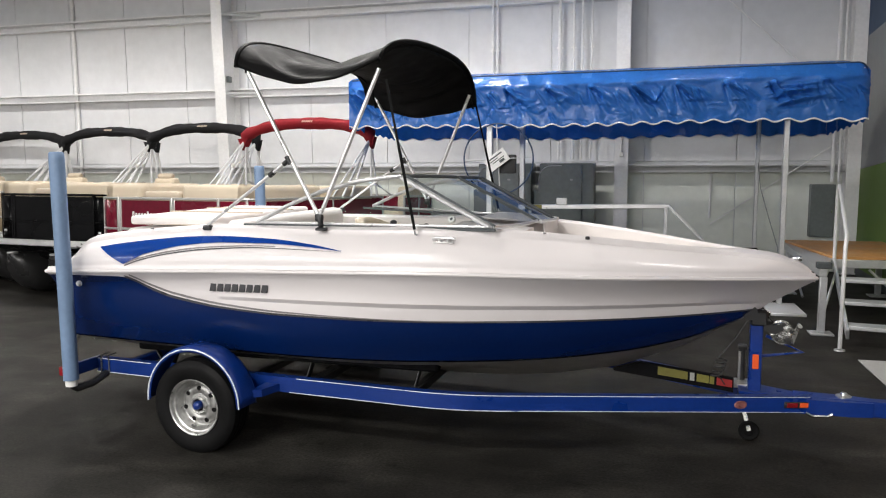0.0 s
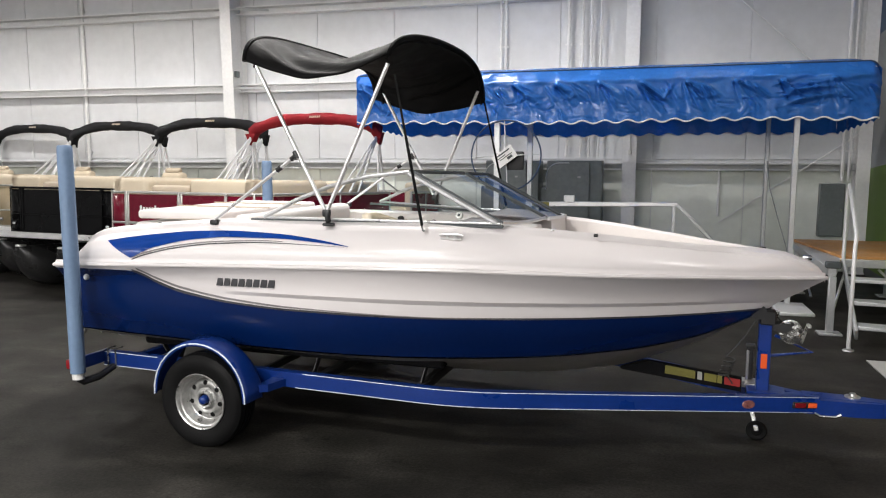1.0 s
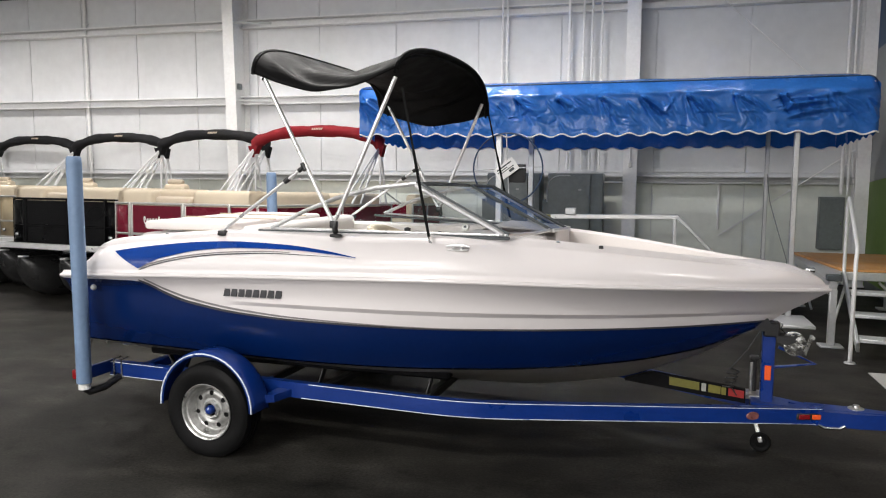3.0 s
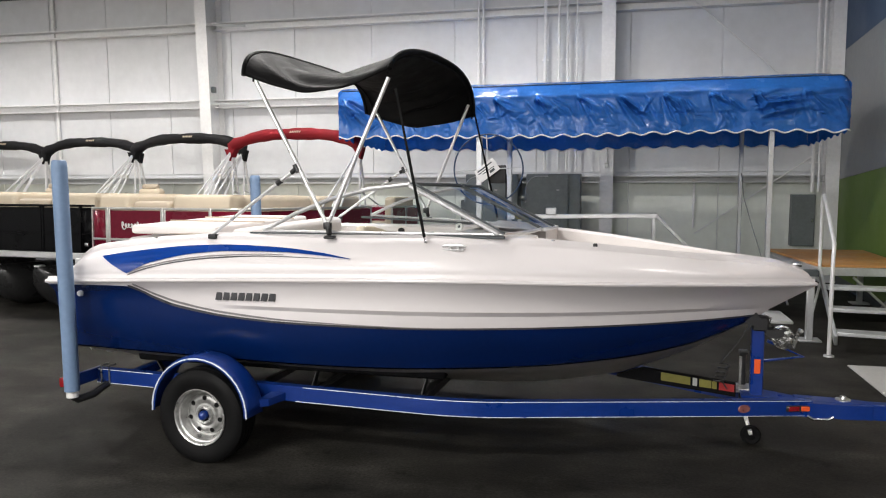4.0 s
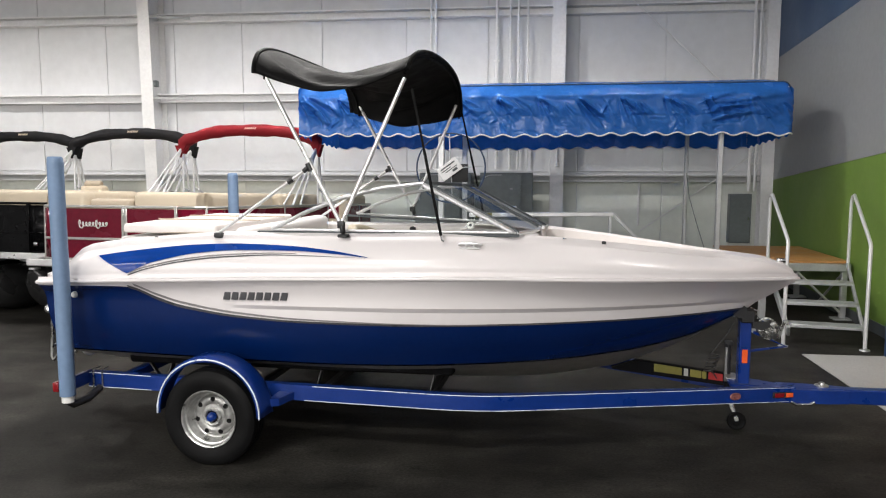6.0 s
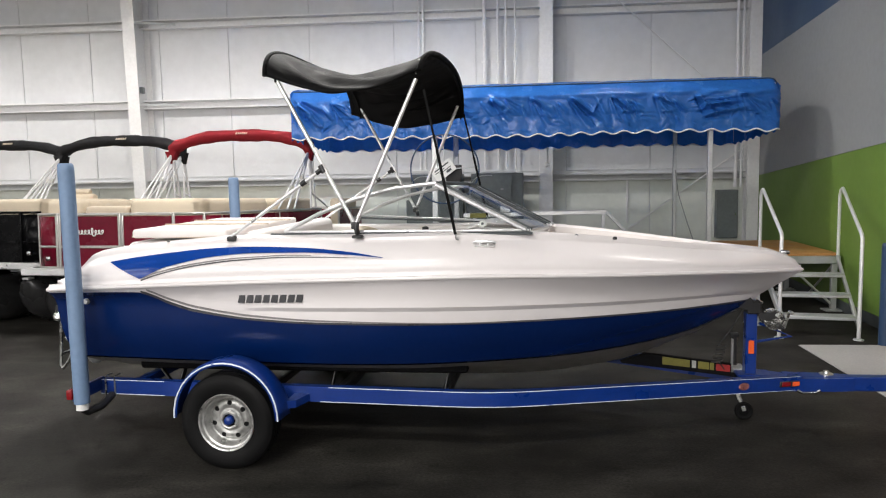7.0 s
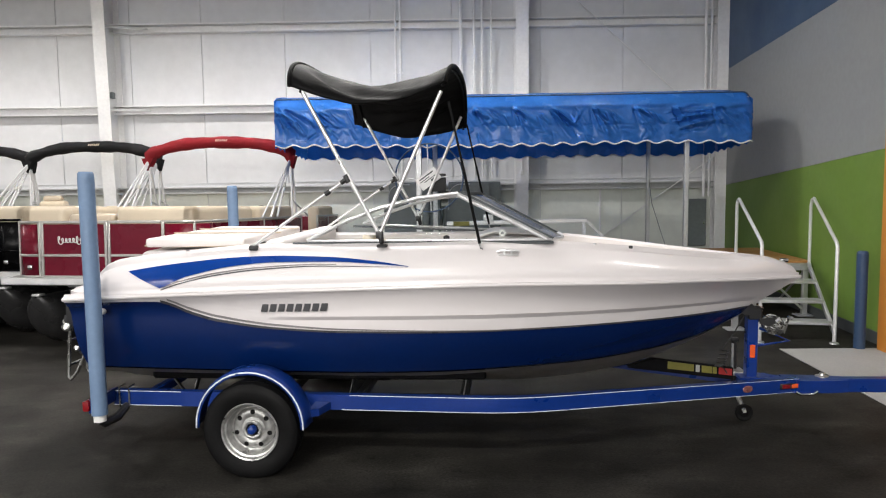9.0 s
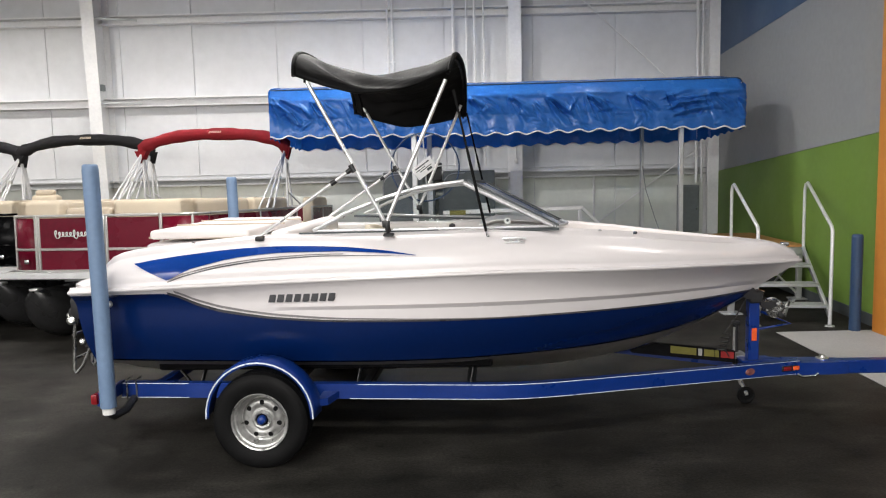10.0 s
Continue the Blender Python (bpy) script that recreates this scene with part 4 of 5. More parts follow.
# ---- the trailer ----
trailer = thing("boat_trailer", "blue painted single-axle boat trailer with white pinstripes", "trailer", BOAT_AT)
for sgn in (-1, 1):
    y = -sgn
    A, B, C = Vector((-0.16, y * 0.93, 0.413)), Vector((2.66, y * 0.93, 0.392)), Vector((4.74, y * 0.085, 0.322))
    C = B + (C - B) * 1.04
    if sgn < 0:
        B, C = B - Vector((0, 0, 0.03)), C - Vector((0, 0, 0.03))
    bend = [A] + [(B + (A - B).normalized() * 0.30).lerp(B, k / 4).lerp(B.lerp(B + (C - B).normalized() * 0.30, k / 4), k / 4) for k in range(5)] + [C]
    rows = []
    for k, q in enumerate(bend):
        t = (bend[min(k + 1, 6)] - bend[max(k - 1, 0)]).normalized()
        side = Vector((-t.y, t.x, 0)).normalized() * 0.03
        up = Vector((0, 0, 0.0525))
        rows.append([q + side + up, q - side + up, q - side - up, q + side - up])
    part("side_beam", Geo().grid(rows, wrap=True).ngon(rows[0]).ngon(rows[-1]), TRAILER_BLUE, trailer, "blue steel side beam", 30)
    for dz in (0.050, -0.050):
        runs = [[A, A.lerp(B, 0.175)], [A.lerp(B, 0.60)] + bend[1:]] if dz > 0 else [[A, A.lerp(B, 0.175)], [A.lerp(B, 0.58)] + bend[1:]]
        for run in runs:
            strip = Geo().grid([[q + Vector((0, y * 0.033, dz + h)), q + Vector((0, y * 0.033, dz - h))] for k, q in enumerate(run) for h in [0.0013 if q is C else 0.0026]])
            part("pinstripe", strip, WORN, trailer, "worn white pinstripe")
    # bunks
    b0, b1 = Vector((0.0, y * 0.66, 0.515)), Vector((2.46, y * 0.66, 0.535))
    part("bunk", Geo().beam(b0, b1, 0.09, 0.07, 0.015), BLACK_CARPET, trailer, "black carpeted bunk board")
    for u in (0.14, 0.34, 1.5, 2.32):
        part("bunk_bracket", Geo().beam((u, y * 0.66, 0.49), (u + (0.16 if u < 0.2 else -0.03), y * 0.72, 0.33), 0.05, 0.012, 0.003, up=(1, 0, 0)), BLACK, trailer)
    # fender
    rows = []
    for i in range(21):
        a = radians(-2 + 184 * i / 20)
        r = 0.368
        c, s2 = math.cos(a), max(math.sin(a), -0.2)
        uu, ww = 0.945 - r * c, 0.337 + (r + 0.004) * s2
        rows.append([(uu, y * 1.115, ww - 0.014), (uu, y * 1.13, ww - 0.004), (uu, y * 1.274, ww), (uu * 1.0 + 0.012 * c, y * 1.297, ww - 0.012 * s2 - 0.004), (uu + 0.03 * c, y * 1.301, ww - 0.03 * s2 - 0.002)])
    fender = part("fender", Geo().grid(rows), TRAILER_BLUE, trailer, "rounded blue steel fender", 60, solid=0.005)
    edge = [Vector((p[3][0], y * 1.303, p[3][2])) for p in rows]
    part("fender_stripe", Geo().tube(edge, 0.0055, 6), WORN, fender, "chipped white edge stripe")
    part("fender_bracket", Geo().prism([(1.295, y * 0.963, 0.356), (1.40, y * 0.963, 0.356), (1.36, y * 1.12, 0.356), (1.295, y * 1.16, 0.356)], (0, 0, 0.05)), TRAILER_BLUE, trailer, "welded wedge bracket")
    # wheel
    hubm = Matrix.Translation((0.94, y * 1.195, 0.294)) @ Euler((radians(90 * -y), 0, 0)).to_matrix().to_4x4()
    wheel = part("wheel", Geo().lathe([(0.168, -0.085), (0.185, -0.09), (0.20, -0.085), (0.20, 0.07)], 40, hubm), BLACK, trailer, "steel trailer wheel with black tyre")
    tp = [(r + max(0, (r - 0.19)) * 0.12 - 0.011 * max(0, (0.26 - r) / 0.07), h) for r, h in [(0.192, -0.08), (0.215, -0.098), (0.25, -0.105), (0.285, -0.098), (0.302, -0.082), (0.308, -0.06), (0.308, -0.042), (0.300, -0.040), (0.300, -0.034), (0.309, -0.032), (0.310, -0.006), (0.301, -0.004), (0.301, 0.004), (0.310, 0.006), (0.309, 0.032), (0.300, 0.034), (0.300, 0.040), (0.308, 0.042), (0.308, 0.06), (0.302, 0.082), (0.285, 0.098), (0.268, 0.1035), (0.25, 0.105), (0.222, 0.1), (0.205, 0.09), (0.192, 0.08)]]
    part("tyre", Geo().lathe(tp, 64, hubm), RUBBER, wheel, "black rubber tyre", 30)
    rp = [(0.198, 0.082), (0.204, 0.094), (0.200, 0.099), (0.192, 0.094), (0.187, 0.070), (0.176, 0.064), (0.168, 0.040), (0.158, 0.008), (0.150, 0.002)]
    dp = [(0.152, 0.000), (0.144, 0.012), (0.134, 0.022), (0.118, 0.028), (0.096, 0.027), (0.082, 0.020), (0.070, 0.022), (0.055, 0.026), (0.030, 0.026)]
    part("rim", Geo().lathe([(0.945 * r0, h0) for r0, h0 in rp], 48, hubm), RIM_STEEL, wheel, "galvanised steel rim barrel", 35)
    part("wheel_disc", Geo().lathe([(0.945 * r0, h0) for r0, h0 in dp], 48, hubm), DISC_STEEL, wheel, "dull grey wheel disc with round holes", 35)
    for k in range(7):
        a = 2 * math.pi * k / 7 + math.pi / 2
        m = hubm @ Matrix.Translation((0.113 * math.cos(a), 0.113 * math.sin(a), 0.0278))
        part("rim_hole", Geo().lathe([(0.0, 0.0008), (0.0125, 0.0008), (0.0150, 0.0016), (0.0175, -0.004)], 16, m), RUBBER, wheel)
    part("hub_collar", Geo().lathe([(0.062, 0.022), (0.060, 0.046), (0.056, 0.050), (0.046, 0.048), (0.044, 0.030)], 8, hubm), RIM_STEEL, wheel, "bright octagonal hub collar", 30)
    part("hub_recess", Geo().lathe([(0.0, 0.034), (0.045, 0.034)], 16, hubm), RUBBER, wheel)
    part("hub_cap", Geo().lathe([(0, 0.076), (0.016, 0.075), (0.025, 0.069), (0.029, 0.060), (0.030, 0.034)], 20, hubm), TRAILER_BLUE, wheel, "blue painted hub cap")
    stem = hubm @ Matrix.Translation((0.062 * y * -1, -0.142, 0.02))
    part("valve_stem", Geo().tube([stem @ Vector((0, 0, 0)), stem @ Vector((0.004, -0.012, 0.030))], 0.005, 6), BLACK, wheel)
    # guide pole
    top_w = 1.995 if sgn > 0 else 1.885
    base_p = Vector((-0.07, y * (1.30 if sgn > 0 else 1.22), 0.40))
    top_p = Vector((-0.08, y * (1.295 if sgn > 0 else 1.22), top_w))
    gp = part("guide_pole", Geo().tube([base_p, base_p.lerp(top_p, 0.97), top_p - Vector((0, 0, 0.01)), top_p], [0.051, 0.051, 0.048, 0.040], 24), FOAM_BLUE, trailer, "pale blue sleeved guide pole")
    part("end_cap", Geo().tube([base_p - Vector((0, 0, 0.045)), base_p], 0.040, 20), CAP_WHITE, gp, "white end cap")
    part("pole_bracket", Geo().tube([base_p - Vector((0, 0, 0.04)), base_p + Vector((0.015, y * -0.03, -0.07)), Vector((-0.03, y * 1.15, 0.335)), Vector((-0.06, y * 0.98, 0.36))], 0.027, 10), BLACK, trailer)
    for u in (-0.115, -0.045):
        part("u_bolt", Geo().tube([(u, y * 0.967, 0.34), (u, y * 0.967, 0.49), (u, y * 0.89, 0.49)], 0.006, 6), DULL_STEEL, trailer)
    part("tail_light", Geo().box((-0.185, y * 1.225, 0.44), (0.045, 0.10, 0.07), 0.012, seg=2), RED_LENS, trailer, "red tail light")
    part("tail_bracket", Geo().box((-0.165, y * 1.08, 0.43), (0.03, 0.34, 0.09), 0.004), TRAILER_BLUE, trailer)
    d = (C - B).normalized()
    nrm = Vector((0, y, 0)) - d * d.y * y
    nrm.normalize()
    face = lambda k: B + (C - B) * k + nrm * 0.033
    m3 = Matrix((d, nrm, d.cross(nrm))).transposed().to_4x4()
    mk = part("side_marker", Geo().box(face(0.957), (0.17, 0.012, 0.042), 0.004, m3), BLACK, trailer, "amber side marker lamp in a dark frame")
    for e, mt in ((-0.034, RED_LENS), (0.046, AMBER)):
        part("lens", Geo().box(face(0.957) + d * e + nrm * 0.007, (0.075 if e < 0 else 0.06, 0.006, 0.032), 0.003, m3), mt, mk)
    part("side_reflector", Geo().lathe([(0, 0.006), (0.03, 0.006), (0.035, 0)], 20, Matrix.Translation(face(0.795)) @ nrm.to_track_quat("Z", "Y").to_matrix().to_4x4() @ Matrix.Diagonal((1.25, 0.8, 1, 1))), DULL_RED, trailer, "dull red oval reflector")
for u, h in ((0.05, 0.40), (1.55, 0.36), (2.30, 0.36)):
    part("cross_member", Geo().beam((u, -0.9, h), (u, 0.9, h), 0.06, 0.07, 0.008), TRAILER_BLUE if u < 0.5 else BLACK, trailer)
part("axle", Geo().beam((0.94, -1.13, 0.297), (0.94, 1.13, 0.297), 0.05, 0.05, 0.006), BLACK, trailer)
part("keel_pad", Geo().box((1.55, 0, 0.41), (0.30, 0.34, 0.16), 0.04, seg=2), BLACK, trailer)
part("tongue", Geo().beam((4.45, 0, 0.300), (6.4, 0, 0.325), 0.09, 0.105, 0.008), TRAILER_BLUE, trailer, "blue box-section tongue")
part("tongue_plate", Geo().prism([(4.74, -0.10, 0.262), (5.06, -0.085, 0.262), (5.20, -0.055, 0.262), (5.20, 0.055, 0.262), (5.06, 0.085, 0.262), (4.74, 0.10, 0.262)], (0, 0, 0.095)), TRAILER_BLUE, trailer)
part("tongue_bolt", Geo().lathe([(0, 0.03), (0.02, 0.028), (0.024, 0.012), (0.05, 0.008), (0.05, 0)], 12, Matrix.Translation((5.04, 0.04, 0.357))), STEEL, trailer)
# winch post and bow stop
part("winch_post", Geo().beam((4.488, 0, 0.33), (4.488, 0, 0.88), 0.080, 0.085, 0.006, up=(0, 1, 0)), TRAILER_BLUE, trailer, "blue upright winch post")
part("bow_stop", Geo().tube([(4.44, -0.06, 0.905), (4.44, 0.06, 0.905)], 0.05, 16).box((4.49, 0, 0.89), (0.12, 0.05, 0.06), 0.01), BLACK, trailer, "black rubber bow stop")
part("post_reflector", Geo().box((4.488, -0.0455, 0.572), (0.040, 0.006, 0.10), 0.002), AMBER, trailer, "orange reflector")
part("post_brace", Geo().tube([(4.53, 0.02, 0.60), (4.78, 0.02, 0.645), (4.55, 0.0, 0.745)], 0.012, 8), TRAILER_BLUE, trailer)
part("post_base", Geo().box((4.51, 0, 0.362), (0.24, 0.17, 0.02), 0.004), TRAILER_BLUE, trailer)
WM = Matrix.Translation((4.645, 0, 0.775)) @ Euler((radians(90), 0, 0)).to_matrix().to_4x4()
winch = part("winch", Geo().lathe([(0.0, 0.05), (0.03, 0.05), (0.034, 0.040), (0.068, 0.038), (0.074, 0.044), (0.074, 0.034), (0.035, 0.030), (0.035, -0.030), (0.074, -0.034), (0.074, -0.044), (0.068, -0.038), (0, -0.05)], 28, WM), WINCH_STEEL, trailer, "galvanised hand winch")
for k in range(5):
    a = radians(72 * k + 15)
    part("gear_slot", Geo().lathe([(0, 0.0405), (0.012, 0.0405), (0.013, 0.036)], 10, WM @ Matrix.Translation((0.055 * math.cos(a), 0.055 * math.sin(a), 0))), BLACK, winch)
for v in (-0.06, 0.06):
    part("winch_frame", Geo().prism([(4.53, v, 0.83), (4.64, v, 0.835), (4.65, v, 0.80), (4.60, v, 0.77), (4.53, v, 0.79)], (0, 0.005, 0)), BLACK, winch)
part("pinion", Geo().lathe([(0, 0.075), (0.018, 0.073), (0.022, 0.06), (0.022, 0.04)], 12, WM @ Matrix.Translation((0.035, -0.045, 0))), BLACK, winch)
part("crank", Geo().beam((4.70, -0.075, 0.72), (4.735, -0.08, 0.845), 0.022, 0.008, 0.002, up=(0, 1, 0)).tube([(4.735, -0.08, 0.845), (4.735, -0.15, 0.85)], 0.013, 10), DULL_STEEL, winch)
part("post_cap", Geo().box((4.50, 0, 0.865), (0.105, 0.105, 0.10), 0.012), BLACK, trailer, "black rubber post cap")
part("winch_strap", Geo().beam((4.60, 0, 0.83), (4.53, 0, 0.90), 0.04, 0.004, 0.0), BLACK_CLOTH, trailer)
# label board along the keel
part("label_board", Geo().prism([(3.55, 0, 0.432), (3.735, 0, 0.497), (4.36, 0, 0.428), (4.36, 0, 0.335), (3.56, 0, 0.420)], (0, 0.05, 0)), BLACK_CARPET, trailer, "dark keel guide board with stickers")
for u0, u1, mt in ((3.86, 4.06, YELLOW), (4.075, 4.105, GREY_LABEL), (4.12, 4.20, YELLOW), (4.205, 4.235, YELLOW), (4.25, 4.35, RED_LABEL)):
    f0, f1 = lambda u: 0.484 - (u - 3.8) * 0.115, lambda u: 0.424 - (u - 3.8) * 0.10
    part("sticker", Geo().prism([(u0, -0.004, f0(u0)), (u1, -0.004, f0(u1)), (u1, -0.004, f1(u1)), (u0, -0.004, f1(u0))], (0, 0.003, 0)), mt, trailer)
# jack and its wheel
jack = part("tongue_jack", Geo().tube([(4.42, 0.19, 0.60), (4.42, 0.19, 0.20)], 0.022, 14).box((4.42, 0.19, 0.615), (0.06, 0.06, 0.03), 0.008, seg=2), BLACK, trailer, "dark swing-up tongue jack")
# thin bright rod imitates the metallic highlight along the jack tube
part("jack_highlight", Geo().tube([(4.402, 0.172, 0.585), (4.402, 0.172, 0.36)], 0.010, 10), STEEL, jack, "bright steel strip standing in for the highlight on the jack tube")
part("jack_mount", Geo().box((4.42, 0.14, 0.365), (0.12, 0.16, 0.03), 0.005).box((4.36, 0.08, 0.385), (0.05, 0.05, 0.03), 0.006), STEEL, jack, "galvanised jack mount")
part("jack_fork", Geo().beam((4.43, 0.175, 0.21), (4.475, 0.122, 0.055), 0.028, 0.008, 0.002, up=(0, 1, 0)).beam((4.43, 0.150, 0.21), (4.475, 0.055, 0.055), 0.028, 0.008, 0.002, up=(0, 1, 0)).box((4.43, 0.165, 0.215), (0.05, 0.07, 0.02), 0.005), DULL_STEEL, jack, "galvanised caster fork")
part("jack_wheel", Geo().lathe([(0.0, 0.022), (0.026, 0.022), (0.036, 0.016), (0.060, 0.02), (0.069, 0.01), (0.069, -0.01), (0.060, -0.02), (0.036, -0.016), (0.026, -0.022), (0, -0.022)], 28, Matrix.Translation((4.475, 0.088, 0.049)) @ Euler((radians(90), 0, 0)).to_matrix().to_4x4()), RUBBER, jack, "small black jack wheel")
coil = [(4.24 + 0.035 * math.cos(k * 0.7) + 0.01 * k / 10, -0.05 + 0.03 * math.sin(k * 0.7), 0.44 + 0.0035 * k) for k in range(42)]
part("coiled_cable", Geo().tube([(4.30, -0.05, 0.40)] + coil + [(4.36, -0.02, 0.72), (4.44, 0, 0.86)], 0.005, 6), BLACK, trailer, "black coiled safety cable")
part("safety_hook", Geo().tube([(4.80, -0.09, 0.27), (4.84, -0.09, 0.25), (4.93, -0.09, 0.255), (4.96, -0.09, 0.275)], 0.012, 8), CHROME, trailer)

# ---- pontoon boats behind ----
def rounded(x0, x1, y0, y1, z0, z1, r=0.07, seg=3):
    return Geo().box(((x0 + x1) / 2, (y0 + y1) / 2, (z0 + z1) / 2), (x1 - x0, y1 - y0, z1 - z0), r, seg=seg)


def pontoon_boat(m, panel, cloth, metal, label, first_label):
    """Bow at the origin, stern along +y, resting on its pontoons."""
    bt = thing("pontoon_boat", label, "boat", m, "row of pontoon boats")
    part("deck", Geo().box((0, 3.1, 0.80), (2.44, 6.2, 0.05), 0.01), GREY_METAL, bt, "grey deck floor")
    part("deck_trim", Geo().box((0, -0.03, 0.80), (2.48, 0.04, 0.09), 0.012).box((-1.24, 3.1, 0.80), (0.03, 6.2, 0.09), 0.01).box((1.24, 3.1, 0.80), (0.03, 6.2, 0.09), 0.01), ALU, bt, "aluminium deck edge trim")
    for x in (-0.82, 0.0, 0.82):
        prof = [(0.015, -0.62), (0.06, -0.615), (0.12, -0.585), (0.18, -0.53), (0.23, -0.45), (0.27, -0.35), (0.30, -0.22), (0.315, -0.06), (0.32, 0.12), (0.32, 5.5), (0.0, 5.5)]
        g = Geo()
        rows = []
        for r, y in prof:
            rise = 0.32 - r if y < 5 else 0.0
            rows.append([(x + r * math.cos(2 * math.pi * k / 24), y + 0.60, 0.31 + rise + r * math.sin(2 * math.pi * k / 24)) for k in range(24)])
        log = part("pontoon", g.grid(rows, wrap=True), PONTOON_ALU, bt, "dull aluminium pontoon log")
        part("nose_tab", Geo().box((x, 0.03, 0.635), (0.10, 0.12, 0.03), 0.008), ALU, log, "bright bow tab")
        for y in (1.0, 2.6, 4.4):
            part("bracket", Geo().box((x, y, 0.70), (0.5, 0.10, 0.16), 0.006), ALU_MATT, log)
    # fence panels with rails
    def fence(a, b, posts, name="fence_panel"):
        a, b = Vector(a), Vector(b)
        n = Vector((0, 0, 1)).cross((b - a).normalized())
        fp = part(name, Geo().beam(a + Vector((0, 0, 0.33)), b + Vector((0, 0, 0.33)), 0.008, 0.60, 0.002), panel, bt)
        for z in (0.02, 0.27, 0.655):
            part("rail", Geo().beam(a + Vector((0, 0, z)), b + Vector((0, 0, z)), 0.032, 0.032, 0.006), metal, fp)
        for t in posts:
            p = a.lerp(b, t)
            part("post", Geo().beam(p + Vector((0, 0, 0.0)), p + Vector((0, 0, 0.67)), 0.034, 0.034, 0.006, up=(1, 0, 0)), metal, fp)
        return fp

    z = 0.83
    for s in (-1, 1):
        arc_pts = [Vector((s * (0.86 + 0.32 * math.sin(radians(a))), 0.02 + 0.34 * (1 - math.cos(radians(a))), z)) for a in range(0, 91, 9)]
        arc_pts = [Vector((s * 0.76, 0.02, z))] + arc_pts
        corner = part("corner_panel", Geo().grid([[p + Vector((0, 0, 0.03)), p + Vector((0, 0, 0.63))] for p in arc_pts]), panel, bt, solid=0.008)
        for zz in (0.02, 0.27, 0.655):
            part("rail", Geo().tube([p + Vector((0, 0, zz)) for p in arc_pts], 0.017, 6), metal, corner)
        part("post", Geo().beam(arc_pts[0], arc_pts[0] + Vector((0, 0, 0.67)), 0.05, 0.034, 0.006, up=(1, 0, 0)), metal, corner)
        part("post", Geo().beam(arc_pts[6], arc_pts[6] + Vector((0, 0, 0.67)), 0.030, 0.030, 0.006, up=(1, 0, 0)), metal, corner)
    gate = fence((-0.73, 0.02, z), (0.06, 0.02, z), (0, 1), "bow_gate")
    fence((0.10, 0.02, z), (0.73, 0.02, z), (0,))
    fence((1.18, 0.38, z), (1.18, 3.7, z), (0.5, 1))
    fence((-1.18, 0.38, z), (-1.18, 5.9, z), (0.25, 0.5, 0.75, 1))
    fence((1.18, 4.6, z), (1.18, 5.9, z), (0, 0.5, 1))
    fence((-1.15, 5.95, z), (1.15, 5.95, z), (0.2, 0.8))
    # the mark on the gate, drawn as a plain looping flourish
    if panel is RED_PANEL:
        loop = [(-0.52 + 0.0026 * k + 0.020 * math.cos(k * 0.36), -0.006, 1.275 + 0.026 * math.sin(k * 0.36) * (1.8 if k < 18 or 85 < k < 103 else 0.9)) for k in range(150)]
        part("maker_mark", Geo().tube(loop, 0.0055, 6), CAP_WHITE, gate, "pale looping flourish")
    part("dock_light", Geo().box((0.88, -0.006, 0.96), (0.06, 0.03, 0.055), 0.012, seg=2), CHROME, bt, "small chrome docking light")
    part("dock_light", Geo().box((-0.88, -0.006, 0.96), (0.06, 0.03, 0.055), 0.012, seg=2), CHROME, bt, "small chrome docking light")

    # lounges, tops just above the fence
    def lounge(x0, x1, y0, y1, back):
        lo = part("lounge", rounded(x0, x1, y0, y1, 0.83, 1.20, 0.06), VINYL_BEIGE, bt, "beige vinyl lounge seat")
        bx = {"f": (x0, x1, y0, y0 + 0.22), "l": (x0, x0 + 0.22, y0, y1), "r": (x1 - 0.22, x1, y0, y1)}
        for bk in back:
            a0, a1, b0, b1 = bx[bk]
            part("backrest", rounded(a0, a1, b0, b1, 1.12, 1.66, 0.085, 4), VINYL_BEIGE, lo, "padded beige backrest")

    lounge(-1.09, -0.52, 0.12, 2.3, "fl")
    lounge(0.12, 1.09, 0.12, 1.9, "fr")
    lounge(0.50, 1.12, 2.05, 3.5, "r")
    lounge(-1.12, -0.40, 4.9, 5.85, "l")
    lounge(0.3, 1.12, 4.9, 5.85, "r")
    part("gate_seat", rounded(-0.48, 0.09, 0.12, 0.34, 1.18, 1.58, 0.07), VINYL_TAN, bt, "tan filler cushion")
    for x, y in ((-0.45, 2.62),) if panel is not RED_PANEL else ():
        ch = part("helm_chair", rounded(x - 0.28, x + 0.28, y - 0.26, y + 0.26, 1.22, 1.38, 0.06), VINYL_BEIGE, bt, "beige high-back helm chair")
        part("backrest", rounded(x - 0.23, x + 0.23, y + 0.16, y + 0.36, 1.30, 1.76, 0.085, 4), VINYL_BEIGE, ch)
        part("headrest", Geo().tube([(x - 0.15, y + 0.24, 1.775), (x - 0.13, y + 0.24, 1.78), (x + 0.13, y + 0.24, 1.78), (x + 0.15, y + 0.24, 1.775)], [0.045, 0.06, 0.06, 0.045], 14), VINYL_TAN, ch, "tan roll headrest")
        for s in (-1, 1):
            part("armrest", rounded(x + s * 0.27 - 0.04, x + s * 0.27 + 0.04, y - 0.2, y + 0.2, 1.52, 1.60, 0.03), VINYL_TAN, ch)
        part("pedestal", Geo().tube([(x, y, 0.83), (x, y, 1.24)], 0.05, 12), ALU, ch)
    con = part("helm_console", Geo().prism([(0.18, 3.05, 0.83), (0.18, 3.05, 1.45), (0.18, 3.25, 1.58), (0.18, 3.5, 1.52), (0.18, 3.5, 0.83)], (0.8, 0, 0)), VINYL_TAN, bt, "tan fibreglass helm console")
